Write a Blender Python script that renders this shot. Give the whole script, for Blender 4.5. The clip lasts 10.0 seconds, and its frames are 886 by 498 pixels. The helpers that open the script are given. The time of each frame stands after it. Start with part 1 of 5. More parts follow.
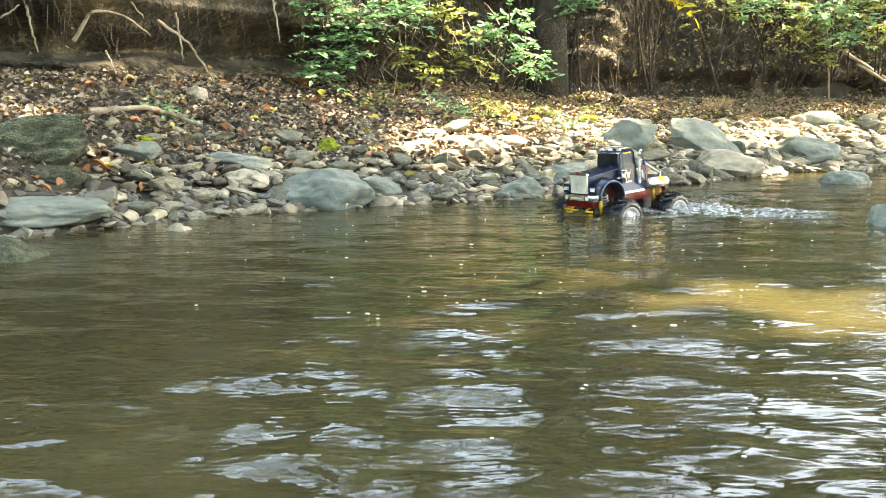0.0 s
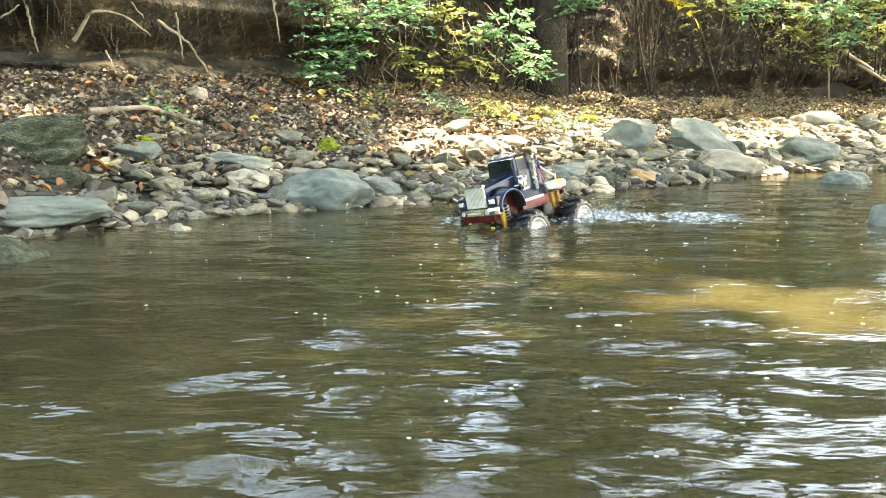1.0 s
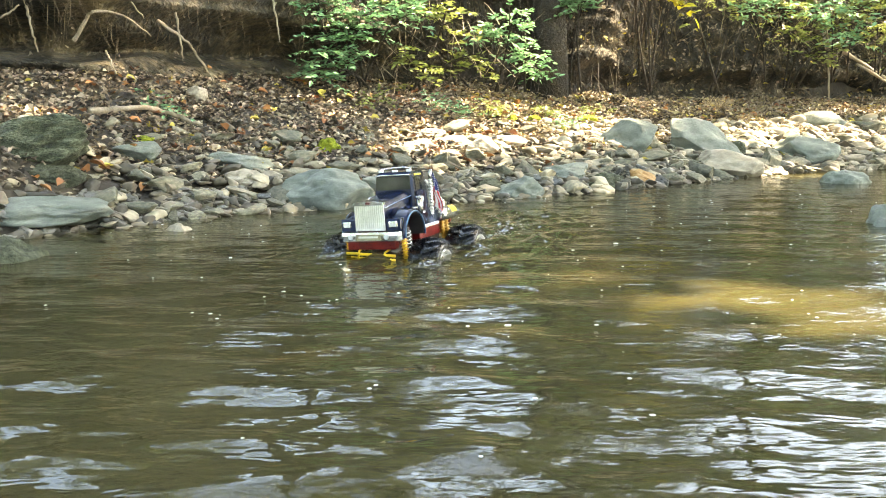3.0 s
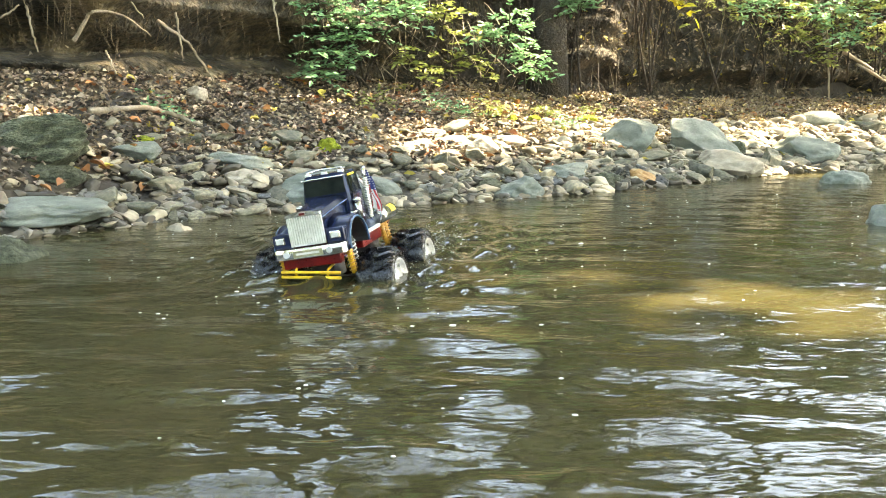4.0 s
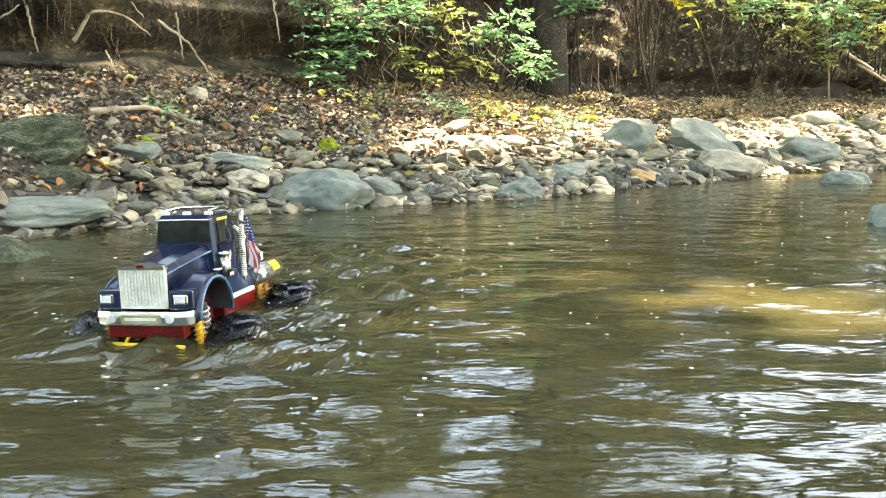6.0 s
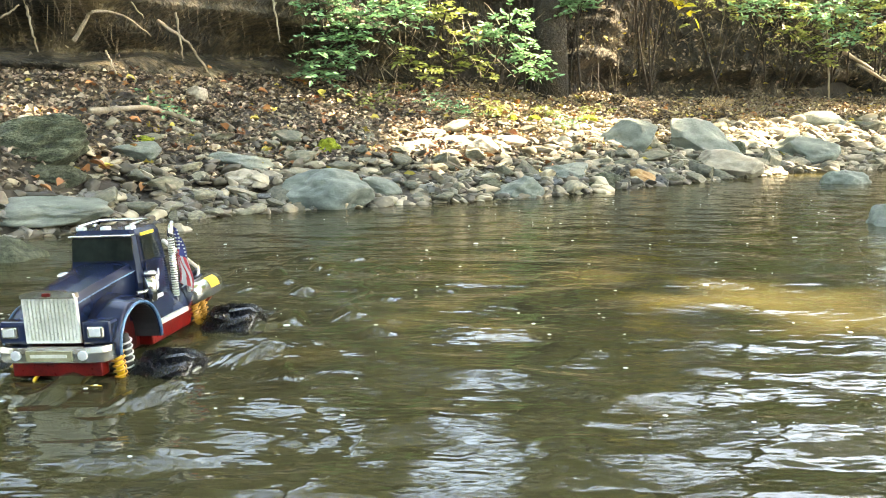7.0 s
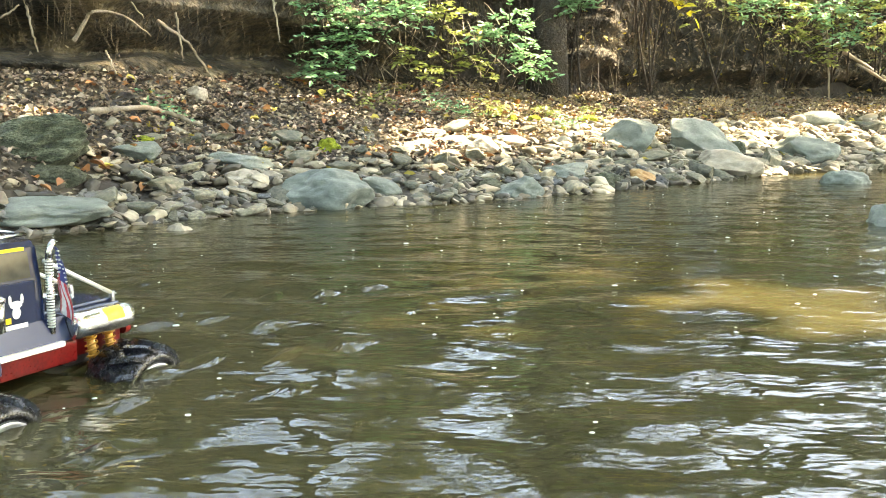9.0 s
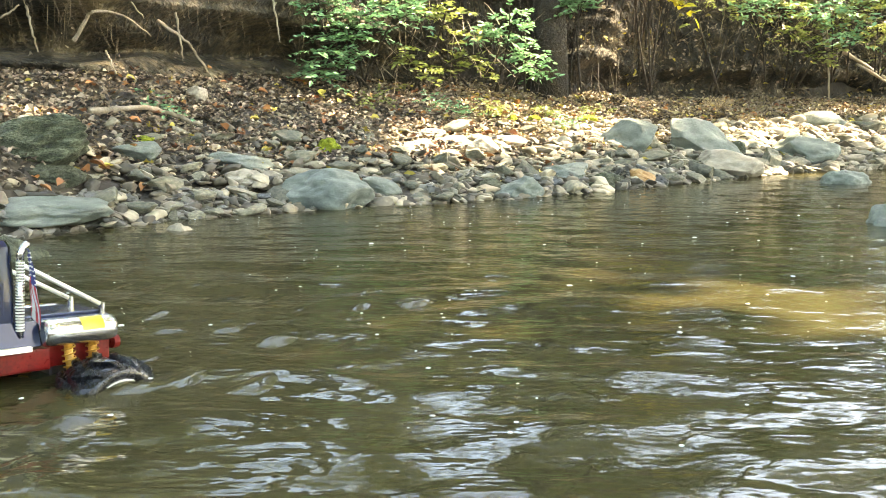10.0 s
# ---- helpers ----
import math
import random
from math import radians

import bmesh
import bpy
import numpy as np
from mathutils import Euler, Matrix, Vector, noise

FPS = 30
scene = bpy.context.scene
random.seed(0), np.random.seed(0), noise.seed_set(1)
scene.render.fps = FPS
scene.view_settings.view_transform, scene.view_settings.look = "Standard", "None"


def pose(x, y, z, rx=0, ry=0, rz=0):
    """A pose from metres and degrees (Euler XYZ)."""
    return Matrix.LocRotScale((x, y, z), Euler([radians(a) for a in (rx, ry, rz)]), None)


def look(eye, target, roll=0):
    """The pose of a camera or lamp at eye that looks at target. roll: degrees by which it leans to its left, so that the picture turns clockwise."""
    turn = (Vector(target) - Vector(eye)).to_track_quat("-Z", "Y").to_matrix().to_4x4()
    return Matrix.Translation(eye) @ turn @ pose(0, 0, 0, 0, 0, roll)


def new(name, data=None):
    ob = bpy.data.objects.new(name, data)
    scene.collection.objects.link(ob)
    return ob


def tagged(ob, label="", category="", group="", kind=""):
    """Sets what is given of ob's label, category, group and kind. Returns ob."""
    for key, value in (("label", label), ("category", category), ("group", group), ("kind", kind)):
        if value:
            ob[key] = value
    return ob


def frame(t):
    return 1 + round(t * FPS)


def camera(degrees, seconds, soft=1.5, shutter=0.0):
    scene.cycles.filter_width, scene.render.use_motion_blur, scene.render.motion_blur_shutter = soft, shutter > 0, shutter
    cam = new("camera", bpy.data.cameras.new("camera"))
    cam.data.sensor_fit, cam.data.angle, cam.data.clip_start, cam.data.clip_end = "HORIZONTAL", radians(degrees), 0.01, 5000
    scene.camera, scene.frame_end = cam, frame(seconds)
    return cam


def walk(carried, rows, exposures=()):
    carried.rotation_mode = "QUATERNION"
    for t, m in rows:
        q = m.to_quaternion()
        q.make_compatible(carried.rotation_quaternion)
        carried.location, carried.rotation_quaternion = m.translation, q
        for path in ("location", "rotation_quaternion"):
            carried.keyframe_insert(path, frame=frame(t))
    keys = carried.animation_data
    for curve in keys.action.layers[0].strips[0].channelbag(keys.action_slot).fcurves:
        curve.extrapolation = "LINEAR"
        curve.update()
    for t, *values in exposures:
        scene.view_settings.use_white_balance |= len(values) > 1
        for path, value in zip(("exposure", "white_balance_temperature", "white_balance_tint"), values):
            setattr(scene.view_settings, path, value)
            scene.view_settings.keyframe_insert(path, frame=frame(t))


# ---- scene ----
cam = camera(56.8, 10.0, soft=1.0)
EYE = (0.0, 0.0, 0.42)
VIEW = pose(*EYE, 90 - 10.15, 0, 0)
walk(cam, [(0.0, VIEW), (10.0, VIEW)], exposures=[(0.0, 4.5, 9400, 8), (10.0, 4.5, 9400, 8)])

# ---- sky and sun ----
SUN_AZ, SUN_EL = radians(70), radians(48)          # azimuth from +y towards +x
SUN_DIR = Vector((math.sin(SUN_AZ) * math.cos(SUN_EL), math.cos(SUN_AZ) * math.cos(SUN_EL), math.sin(SUN_EL)))
world = bpy.data.worlds.new("sky")
scene.world = world
world.use_nodes = True
wn = world.node_tree.nodes
sky = wn.new("ShaderNodeTexSky")
sky.sky_type, sky.sun_disc = "NISHITA", False
sky.sun_elevation, sky.sun_rotation = SUN_EL, SUN_AZ
wn["Background"].inputs["Strength"].default_value = 0.15
world.node_tree.links.new(sky.outputs[0], wn["Background"].inputs["Color"])
sun = new("sun", bpy.data.lights.new("sun", "SUN"))
sun.data.energy, sun.data.angle, sun.data.color = 2.4, radians(0.6), (1.0, 0.93, 0.80)
sun.matrix_world = look(SUN_DIR * 30, (0, 0, 0))


# ---- materials ----
def material(name, stops, scale=6.0, detail=6.0, rough=(0.7, 0.9), bump=0.3, bump_scale=None, fine=8.0, metallic=0.0,
             per=None, spec=0.5, distance=0.01, coat=0.0):
    """A procedural surface: a colour ramp over two scales of noise, uneven roughness and fine relief.
    per: 'object' or 'island' shifts the ramp from piece to piece."""
    m = bpy.data.materials.new(name)
    m.use_nodes = True
    nt = m.node_tree
    nd, ln = nt.nodes, nt.links
    b = nd["Principled BSDF"]
    co = nd.new("ShaderNodeTexCoord")
    pos = co.outputs["Object"]
    if per == "object":
        info = nd.new("ShaderNodeObjectInfo")
        add = nd.new("ShaderNodeVectorMath")
        add.operation = "ADD"
        mul = nd.new("ShaderNodeMath")
        mul.operation, mul.inputs[1].default_value = "MULTIPLY", 37.0
        ln.new(info.outputs["Random"], mul.inputs[0])
        ln.new(pos, add.inputs[0])
        ln.new(mul.outputs[0], add.inputs[1])
        pos, rnd = add.outputs[0], info.outputs["Random"]
    elif per == "island":
        rnd = nd.new("ShaderNodeNewGeometry").outputs["Random Per Island"]
    big, small = nd.new("ShaderNodeTexNoise"), nd.new("ShaderNodeTexNoise")
    for n, s in ((big, scale), (small, scale * fine)):
        n.inputs["Scale"].default_value, n.inputs["Detail"].default_value = s, detail
        ln.new(pos, n.inputs["Vector"])
    mix = nd.new("ShaderNodeMath")
    mix.operation, mix.inputs[1].default_value = "MULTIPLY_ADD", 0.45
    sub = nd.new("ShaderNodeMath")
    sub.operation, sub.inputs[1].default_value = "SUBTRACT", 0.225
    ln.new(small.outputs["Fac"], mix.inputs[0])
    ln.new(big.outputs["Fac"], mix.inputs[2])
    ln.new(mix.outputs[0], sub.inputs[0])
    fac = sub.outputs[0]
    if per:
        k = nd.new("ShaderNodeMath")
        k.operation, k.inputs[1].default_value = "MULTIPLY_ADD", 0.75 if per == "island" else 0.5
        off = nd.new("ShaderNodeMath")
        off.operation, off.inputs[1].default_value = "SUBTRACT", 0.375 if per == "island" else 0.25
        ln.new(rnd, k.inputs[0])
        ln.new(fac, k.inputs[2])
        ln.new(k.outputs[0], off.inputs[0])
        fac = off.outputs[0]
    ramp = nd.new("ShaderNodeValToRGB")
    el = ramp.color_ramp.elements
    while len(el) < len(stops):
        el.new(0.5)
    for e, (p, c) in zip(el, stops):
        e.position, e.color = p, (*c, 1)
    ln.new(fac, ramp.inputs["Fac"])
    ln.new(ramp.outputs["Color"], b.inputs["Base Color"])
    rr = nd.new("ShaderNodeMapRange")
    rr.inputs["From Min"].default_value, rr.inputs["From Max"].default_value = 0.3, 0.7
    rr.inputs["To Min"].default_value, rr.inputs["To Max"].default_value = rough
    ln.new(small.outputs["Fac"], rr.inputs["Value"])
    ln.new(rr.outputs[0], b.inputs["Roughness"])
    b.inputs["Metallic"].default_value = metallic
    b.inputs["Specular IOR Level"].default_value = spec
    b.inputs["Coat Weight"].default_value = coat
    if bump:
        bp = nd.new("ShaderNodeBump")
        bp.inputs["Strength"].default_value, bp.inputs["Distance"].default_value = bump, distance
        tex = small
        if bump_scale:
            tex = nd.new("ShaderNodeTexNoise")
            tex.inputs["Scale"].default_value, tex.inputs["Detail"].default_value = bump_scale, 8
            ln.new(pos, tex.inputs["Vector"])
        ln.new(tex.outputs["Fac"], bp.inputs["Height"])
        ln.new(bp.outputs[0], b.inputs["Normal"])
    return m


def leaf_material(name, dark, light, glow=0.35):
    """Leaves: colour from leaf to leaf, some light through the blade."""
    m = material(name, [(0.15, dark), (0.85, light)], scale=3, rough=(0.35, 0.55), bump=0.0, per="island")
    nd, ln = m.node_tree.nodes, m.node_tree.links
    b, out = nd["Principled BSDF"], nd["Material Output"]
    tr, mx = nd.new("ShaderNodeBsdfTranslucent"), nd.new("ShaderNodeMixShader")
    ln.new(b.inputs["Base Color"].links[0].from_socket, tr.inputs["Color"])
    mx.inputs["Fac"].default_value = glow
    ln.new(b.outputs[0], mx.inputs[1])
    ln.new(tr.outputs[0], mx.inputs[2])
    ln.new(mx.outputs[0], out.inputs["Surface"])
    return m


EARTH = material("earth", [(0.34, (0.010, 0.008, 0.0045)), (0.52, (0.055, 0.043, 0.025)), (0.76, (0.21, 0.165, 0.098))], scale=3.2, bump=1.0, distance=0.05)
# leaf mould, its brown lowered for the shade of overhanging growth
SHADED_MOULD = material("shaded_leaf_mould", [(0.34, (0.006, 0.0045, 0.0025)), (0.52, (0.040, 0.030, 0.018)), (0.78, (0.16, 0.122, 0.07))], scale=5, bump=1.0, distance=0.05)
# soil brown, taken darker to deepen the shade in gaps between stones
BED = material("shaded_bank_soil", [(0.25, (0.008, 0.006, 0.004)), (0.5, (0.024, 0.018, 0.012)), (0.8, (0.075, 0.058, 0.038))], scale=3.0, bump=0.6, distance=0.02)
STONE = material("river_stone", [(0.1, (0.028, 0.030, 0.021)), (0.38, (0.092, 0.092, 0.064)), (0.65, (0.19, 0.172, 0.12)), (0.92, (0.37, 0.32, 0.22))], scale=7, bump=0.35, per="object", rough=(0.55, 0.85))
PEBBLE = material("loose_pebbles", [(0.1, (0.03, 0.026, 0.018)), (0.4, (0.09, 0.076, 0.054)), (0.65, (0.18, 0.15, 0.105)), (0.95, (0.44, 0.37, 0.26))], scale=6, bump=0.3, per="island", rough=(0.55, 0.85))
BOULDER = material("grey_green_boulder", [(0.2, (0.060, 0.072, 0.058)), (0.5, (0.135, 0.155, 0.13)), (0.8, (0.26, 0.28, 0.235))], scale=4.5, bump=0.6, bump_scale=60, rough=(0.45, 0.8))
DARKROCK = material("dark_mossy_rock", [(0.3, (0.015, 0.018, 0.010)), (0.5, (0.065, 0.075, 0.042)), (0.75, (0.16, 0.17, 0.11))], scale=9, bump=1.0, bump_scale=35, distance=0.02)
PALEROCK = material("pale_tan_rock", [(0.2, (0.15, 0.125, 0.09)), (0.5, (0.28, 0.24, 0.18)), (0.8, (0.42, 0.37, 0.29))], scale=6, bump=0.4, bump_scale=60)
RUSTROCK = material("rust_stained_rock", [(0.2, (0.20, 0.10, 0.04)), (0.5, (0.34, 0.19, 0.07)), (0.8, (0.45, 0.33, 0.20))], scale=6, bump=0.4)
MOSS = material("bright_moss", [(0.2, (0.12, 0.15, 0.01)), (0.5, (0.30, 0.36, 0.02)), (0.8, (0.48, 0.52, 0.05))], scale=22, bump=0.9, distance=0.02, rough=(0.9, 1.0))
LITTER = material("dead_leaf_litter", [(0.08, (0.016, 0.011, 0.008)), (0.4, (0.10, 0.072, 0.050)), (0.62, (0.26, 0.195, 0.14)), (0.82, (0.34, 0.27, 0.195)), (0.97, (0.45, 0.38, 0.25))], scale=5, bump=0.2, per="island", rough=(0.6, 0.9))
PALEGRAVEL = material("pale_gravel", [(0.1, (0.12, 0.10, 0.07)), (0.4, (0.26, 0.22, 0.155)), (0.9, (0.41, 0.35, 0.25))], scale=6, bump=0.3, per="island", rough=(0.6, 0.9))
FALLEN = material("yellow_fallen_leaf", [(0.1, (0.30, 0.22, 0.03)), (0.9, (0.62, 0.50, 0.12))], scale=5, bump=0.1, per="island", rough=(0.5, 0.8))
RUSTY = material("rusty_fallen_leaf", [(0.1, (0.16, 0.055, 0.02)), (0.9, (0.38, 0.17, 0.06))], scale=5, bump=0.1, per="island", rough=(0.5, 0.8))
GREEN = leaf_material("green_leaf", (0.075, 0.18, 0.085), (0.24, 0.45, 0.24))
LIME = leaf_material("yellow_green_leaf", (0.10, 0.135, 0.035), (0.31, 0.35, 0.10))
CANOPY = leaf_material("canopy_leaf", (0.05, 0.09, 0.02), (0.20, 0.22, 0.05))
# canopy leaf made brighter and yellower, with sunlight in its colour
SUNCROWN = leaf_material("sunlit_crown_leaf", (0.16, 0.17, 0.03), (0.42, 0.38, 0.07))
TAN = material("dry_tan_leaf", [(0.1, (0.16, 0.11, 0.05)), (0.5, (0.25, 0.19, 0.10)), (0.9, (0.38, 0.31, 0.16))], scale=5, bump=0.1, per="island", rough=(0.6, 0.9))
GOLD = leaf_material("yellow_leaf", (0.35, 0.32, 0.03), (0.62, 0.55, 0.06))
ROOTLET = material("fine_root", [(0.1, (0.05, 0.036, 0.022)), (0.5, (0.11, 0.08, 0.05)), (0.9, (0.20, 0.155, 0.10))], scale=8, bump=0.2, per="island")
DRY = material("dry_stalks", [(0.1, (0.10, 0.075, 0.04)), (0.5, (0.24, 0.18, 0.10)), (0.9, (0.42, 0.34, 0.20))], scale=8, bump=0.2, per="island")
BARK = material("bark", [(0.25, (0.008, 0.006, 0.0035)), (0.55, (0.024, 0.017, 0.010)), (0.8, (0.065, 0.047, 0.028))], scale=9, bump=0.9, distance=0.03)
ROOT = material("weathered_root", [(0.25, (0.13, 0.10, 0.07)), (0.55, (0.26, 0.21, 0.15)), (0.8, (0.38, 0.32, 0.24))], scale=14, bump=0.5)
BLUE = material("metallic_blue_paint", [(0.3, (0.004, 0.0085, 0.025)), (0.6, (0.008, 0.015, 0.042)), (0.85, (0.016, 0.027, 0.064))], scale=7, fine=3.0, detail=2.0, rough=(0.12, 0.22), bump=0.0, spec=0.28)
# pale blue that stands for highlights on the paint's edges
SKYBLUE = material("light_blue_shine", [(0.3, (0.02, 0.07, 0.14)), (0.7, (0.06, 0.15, 0.25))], scale=30, rough=(0.2, 0.4), bump=0.05)
CHROME = material("worn_chrome", [(0.3, (0.44, 0.435, 0.41)), (0.7, (0.68, 0.67, 0.64))], scale=14, rough=(0.08, 0.26), bump=0.0, metallic=1.0)
GRILLE = material("dull_chrome", [(0.3, (0.60, 0.58, 0.50)), (0.7, (0.82, 0.80, 0.72))], scale=40, rough=(0.25, 0.5), bump=0.08, metallic=0.35)
ALLOY = material("polished_alloy", [(0.3, (0.50, 0.50, 0.48)), (0.7, (0.72, 0.72, 0.69))], scale=12, rough=(0.10, 0.24), bump=0.0, metallic=0.95)
WETSTONE = material("wet_dark_stones", [(0.1, (0.022, 0.022, 0.017)), (0.45, (0.06, 0.058, 0.046)), (0.9, (0.17, 0.155, 0.125))], scale=8, bump=0.4, per="island", rough=(0.2, 0.5))
# chassis red, darkened to carry the shade of the wheel wells
DARKRED = material("shaded_red_underside", [(0.3, (0.022, 0.002, 0.0015)), (0.7, (0.06, 0.004, 0.003))], scale=25, rough=(0.4, 0.6), bump=0.05, spec=0.2)
RED = material("red_chassis", [(0.3, (0.07, 0.002, 0.002)), (0.7, (0.16, 0.005, 0.004))], scale=25, rough=(0.25, 0.45), bump=0.04, spec=0.25)
YELLOW = material("yellow_plastic", [(0.3, (0.62, 0.34, 0.02)), (0.7, (0.85, 0.55, 0.03))], scale=25, rough=(0.3, 0.5), bump=0.05)
ORANGE = material("amber_damper", [(0.3, (0.38, 0.17, 0.02)), (0.7, (0.65, 0.34, 0.05))], scale=25, rough=(0.3, 0.5), bump=0.05)
RUBBER = material("wet_black_rubber", [(0.3, (0.004, 0.0045, 0.006)), (0.7, (0.010, 0.011, 0.014))], scale=25, rough=(0.16, 0.34), bump=0.0, spec=0.4)
RIM = material("scuffed_pale_rim", [(0.3, (0.26, 0.26, 0.255)), (0.7, (0.46, 0.46, 0.45))], scale=30, rough=(0.25, 0.5), bump=0.03, metallic=0.3)
WHITE = material("white_plastic", [(0.3, (0.46, 0.46, 0.45)), (0.7, (0.62, 0.62, 0.61))], scale=20, rough=(0.3, 0.5), bump=0.03)
BLACK = material("dark_plastic", [(0.3, (0.012, 0.012, 0.012)), (0.7, (0.03, 0.03, 0.03))], scale=20, rough=(0.4, 0.6), bump=0.05)
TINT = material("dark_window_glass", [(0.3, (0.006, 0.009, 0.008)), (0.7, (0.02, 0.026, 0.022))], scale=8, rough=(0.05, 0.12), bump=0.0, spec=0.2)
OLIVE = material("weathered_plate", [(0.3, (0.22, 0.20, 0.10)), (0.7, (0.36, 0.33, 0.20))], scale=40, rough=(0.4, 0.6), bump=0.1)
FOAM = material("white_water", [(0.3, (0.62, 0.66, 0.68)), (0.7, (0.9, 0.92, 0.93))], scale=40, rough=(0.15, 0.4), bump=0.3)
FLAGRED = material("red_cloth", [(0.3, (0.42, 0.03, 0.04)), (0.7, (0.6, 0.07, 0.08))], scale=60, bump=0.2)
FLAGBLUE = material("navy_cloth", [(0.3, (0.02, 0.03, 0.13)), (0.7, (0.05, 0.06, 0.22))], scale=60, bump=0.2)


def water_material():
    m = material("murky_stream_water", [(0.25, (0.033, 0.030, 0.014)), (0.55, (0.052, 0.047, 0.021)), (0.8, (0.074, 0.064, 0.030))], scale=0.9, rough=(0.015, 0.04), bump=0.0, spec=0.5)
    nd, ln = m.node_tree.nodes, m.node_tree.links
    b, out = nd["Principled BSDF"], nd["Material Output"]
    b.inputs["IOR"].default_value = 1.33
    co = nd.new("ShaderNodeTexCoord")
    mp = nd.new("ShaderNodeMapping")
    mp.inputs["Scale"].default_value = (1.0, 2.6, 1.0)
    ln.new(co.outputs["Object"], mp.inputs["Vector"])
    n = nd.new("ShaderNodeTexNoise")
    n.inputs["Scale"].default_value, n.inputs["Detail"].default_value, n.inputs["Roughness"].default_value = 11, 2, 0.5
    ln.new(mp.outputs[0], n.inputs["Vector"])
    bp = nd.new("ShaderNodeBump")
    bp.inputs["Strength"].default_value, bp.inputs["Distance"].default_value = 0.26, 0.014
    ln.new(n.outputs["Fac"], bp.inputs["Height"])
    ln.new(bp.outputs[0], b.inputs["Normal"])
    clear, mx = nd.new("ShaderNodeBsdfTransparent"), nd.new("ShaderNodeMixShader")
    clear.inputs["Color"].default_value = (0.70, 0.67, 0.50, 1)
    mx.inputs["Fac"].default_value = 0.14
    ln.new(b.outputs[0], mx.inputs[1])
    ln.new(clear.outputs[0], mx.inputs[2])
    ln.new(mx.outputs[0], out.inputs["Surface"])
    return m


WATER = water_material()


def spray_material():
    m = material("splashing_water", [(0.3, (0.24, 0.27, 0.28)), (0.7, (0.66, 0.71, 0.74))], scale=55, rough=(0.04, 0.15), bump=0.6)
    nd, ln = m.node_tree.nodes, m.node_tree.links
    clear, mx = nd.new("ShaderNodeBsdfTransparent"), nd.new("ShaderNodeMixShader")
    mx.inputs["Fac"].default_value = 0.55
    ln.new(nd["Principled BSDF"].outputs[0], mx.inputs[1])
    ln.new(clear.outputs[0], mx.inputs[2])
    ln.new(mx.outputs[0], nd["Material Output"].inputs["Surface"])
    return m


SPRAY = spray_material()


# ---- mesh helpers ----
def mesh(name, verts, faces, mat, smooth=True):
    me = bpy.data.meshes.new(name)
    me.from_pydata([tuple(v) for v in verts], [], [tuple(f) for f in faces])
    me.materials.append(mat)
    if smooth:
        me.polygons.foreach_set("use_smooth", [True] * len(me.polygons))
    me.update()
    return me


def grid_faces(nx, ny):
    i = np.arange(nx * ny).reshape(ny, nx)
    return np.stack([i[:-1, :-1], i[:-1, 1:], i[1:, 1:], i[1:, :-1]], -1).reshape(-1, 4).tolist()


def part(name, bm, mat, parent, label="", smooth=False):
    me = bpy.data.meshes.new(name)
    bm.to_mesh(me)
    bm.free()
    me.materials.append(mat)
    if smooth:
        me.polygons.foreach_set("use_smooth", [True] * len(me.polygons))
    ob = new(name, me)
    ob.parent = parent
    return tagged(ob, label) if label else ob


def box(bm, x0, x1, y0, y1, z0, z1, bevel=0.0, m=None):
    g = bmesh.ops.create_cube(bm, size=1)
    vs = g["verts"]
    for v in vs:
        v.co = Vector(((x0 + x1) / 2 + v.co.x * (x1 - x0), (y0 + y1) / 2 + v.co.y * (y1 - y0), (z0 + z1) / 2 + v.co.z * (z1 - z0)))
        if m:
            v.co = m @ v.co
    if bevel:
        es = list({e for v in vs for e in v.link_edges})
        bmesh.ops.bevel(bm, geom=es, offset=bevel, segments=2, affect="EDGES", profile=0.6)
    return bm


def boxes(*specs, bevel=0.0):
    bm = bmesh.new()
    for s in specs:
        one = bmesh.new()
        box(one, *s, bevel=bevel)
        me = bpy.data.meshes.new("tmp")
        one.to_mesh(me)
        one.free()
        bm.from_mesh(me)
        bpy.data.meshes.remove(me)
    return bm


def loft(bm, rings, close=True, caps=True):
    """Skin a row of rings, each with the same number of points."""
    vs = [[bm.verts.new(p) for p in r] for r in rings]
    n = len(rings[0])
    for a, b in zip(vs, vs[1:]):
        for i in range(n if close else n - 1):
            j = (i + 1) % n
            bm.faces.new((a[i], a[j], b[j], b[i]))
    if caps and close:
        bm.faces.new(list(reversed(vs[0])))
        bm.faces.new(vs[-1])
    bmesh.ops.recalc_face_normals(bm, faces=bm.faces[:])
    return bm


def tube(bm, pts, radii, n=10):
    """A tube along pts; radii one number or one a point."""
    pts = [Vector(p) for p in pts]
    if not isinstance(radii, (list, tuple)):
        radii = [radii] * len(pts)
    rings, up = [], None
    for i, p in enumerate(pts):
        d = (pts[min(i + 1, len(pts) - 1)] - pts[max(i - 1, 0)]).normalized()
        a = (up - d * up.dot(d)) if up else d.orthogonal()
        up = a.normalized()
        b = d.cross(up)
        rings.append([p + (up * math.cos(k * math.tau / n) + b * math.sin(k * math.tau / n)) * radii[i] for k in range(n)])
    return loft(bm, rings)


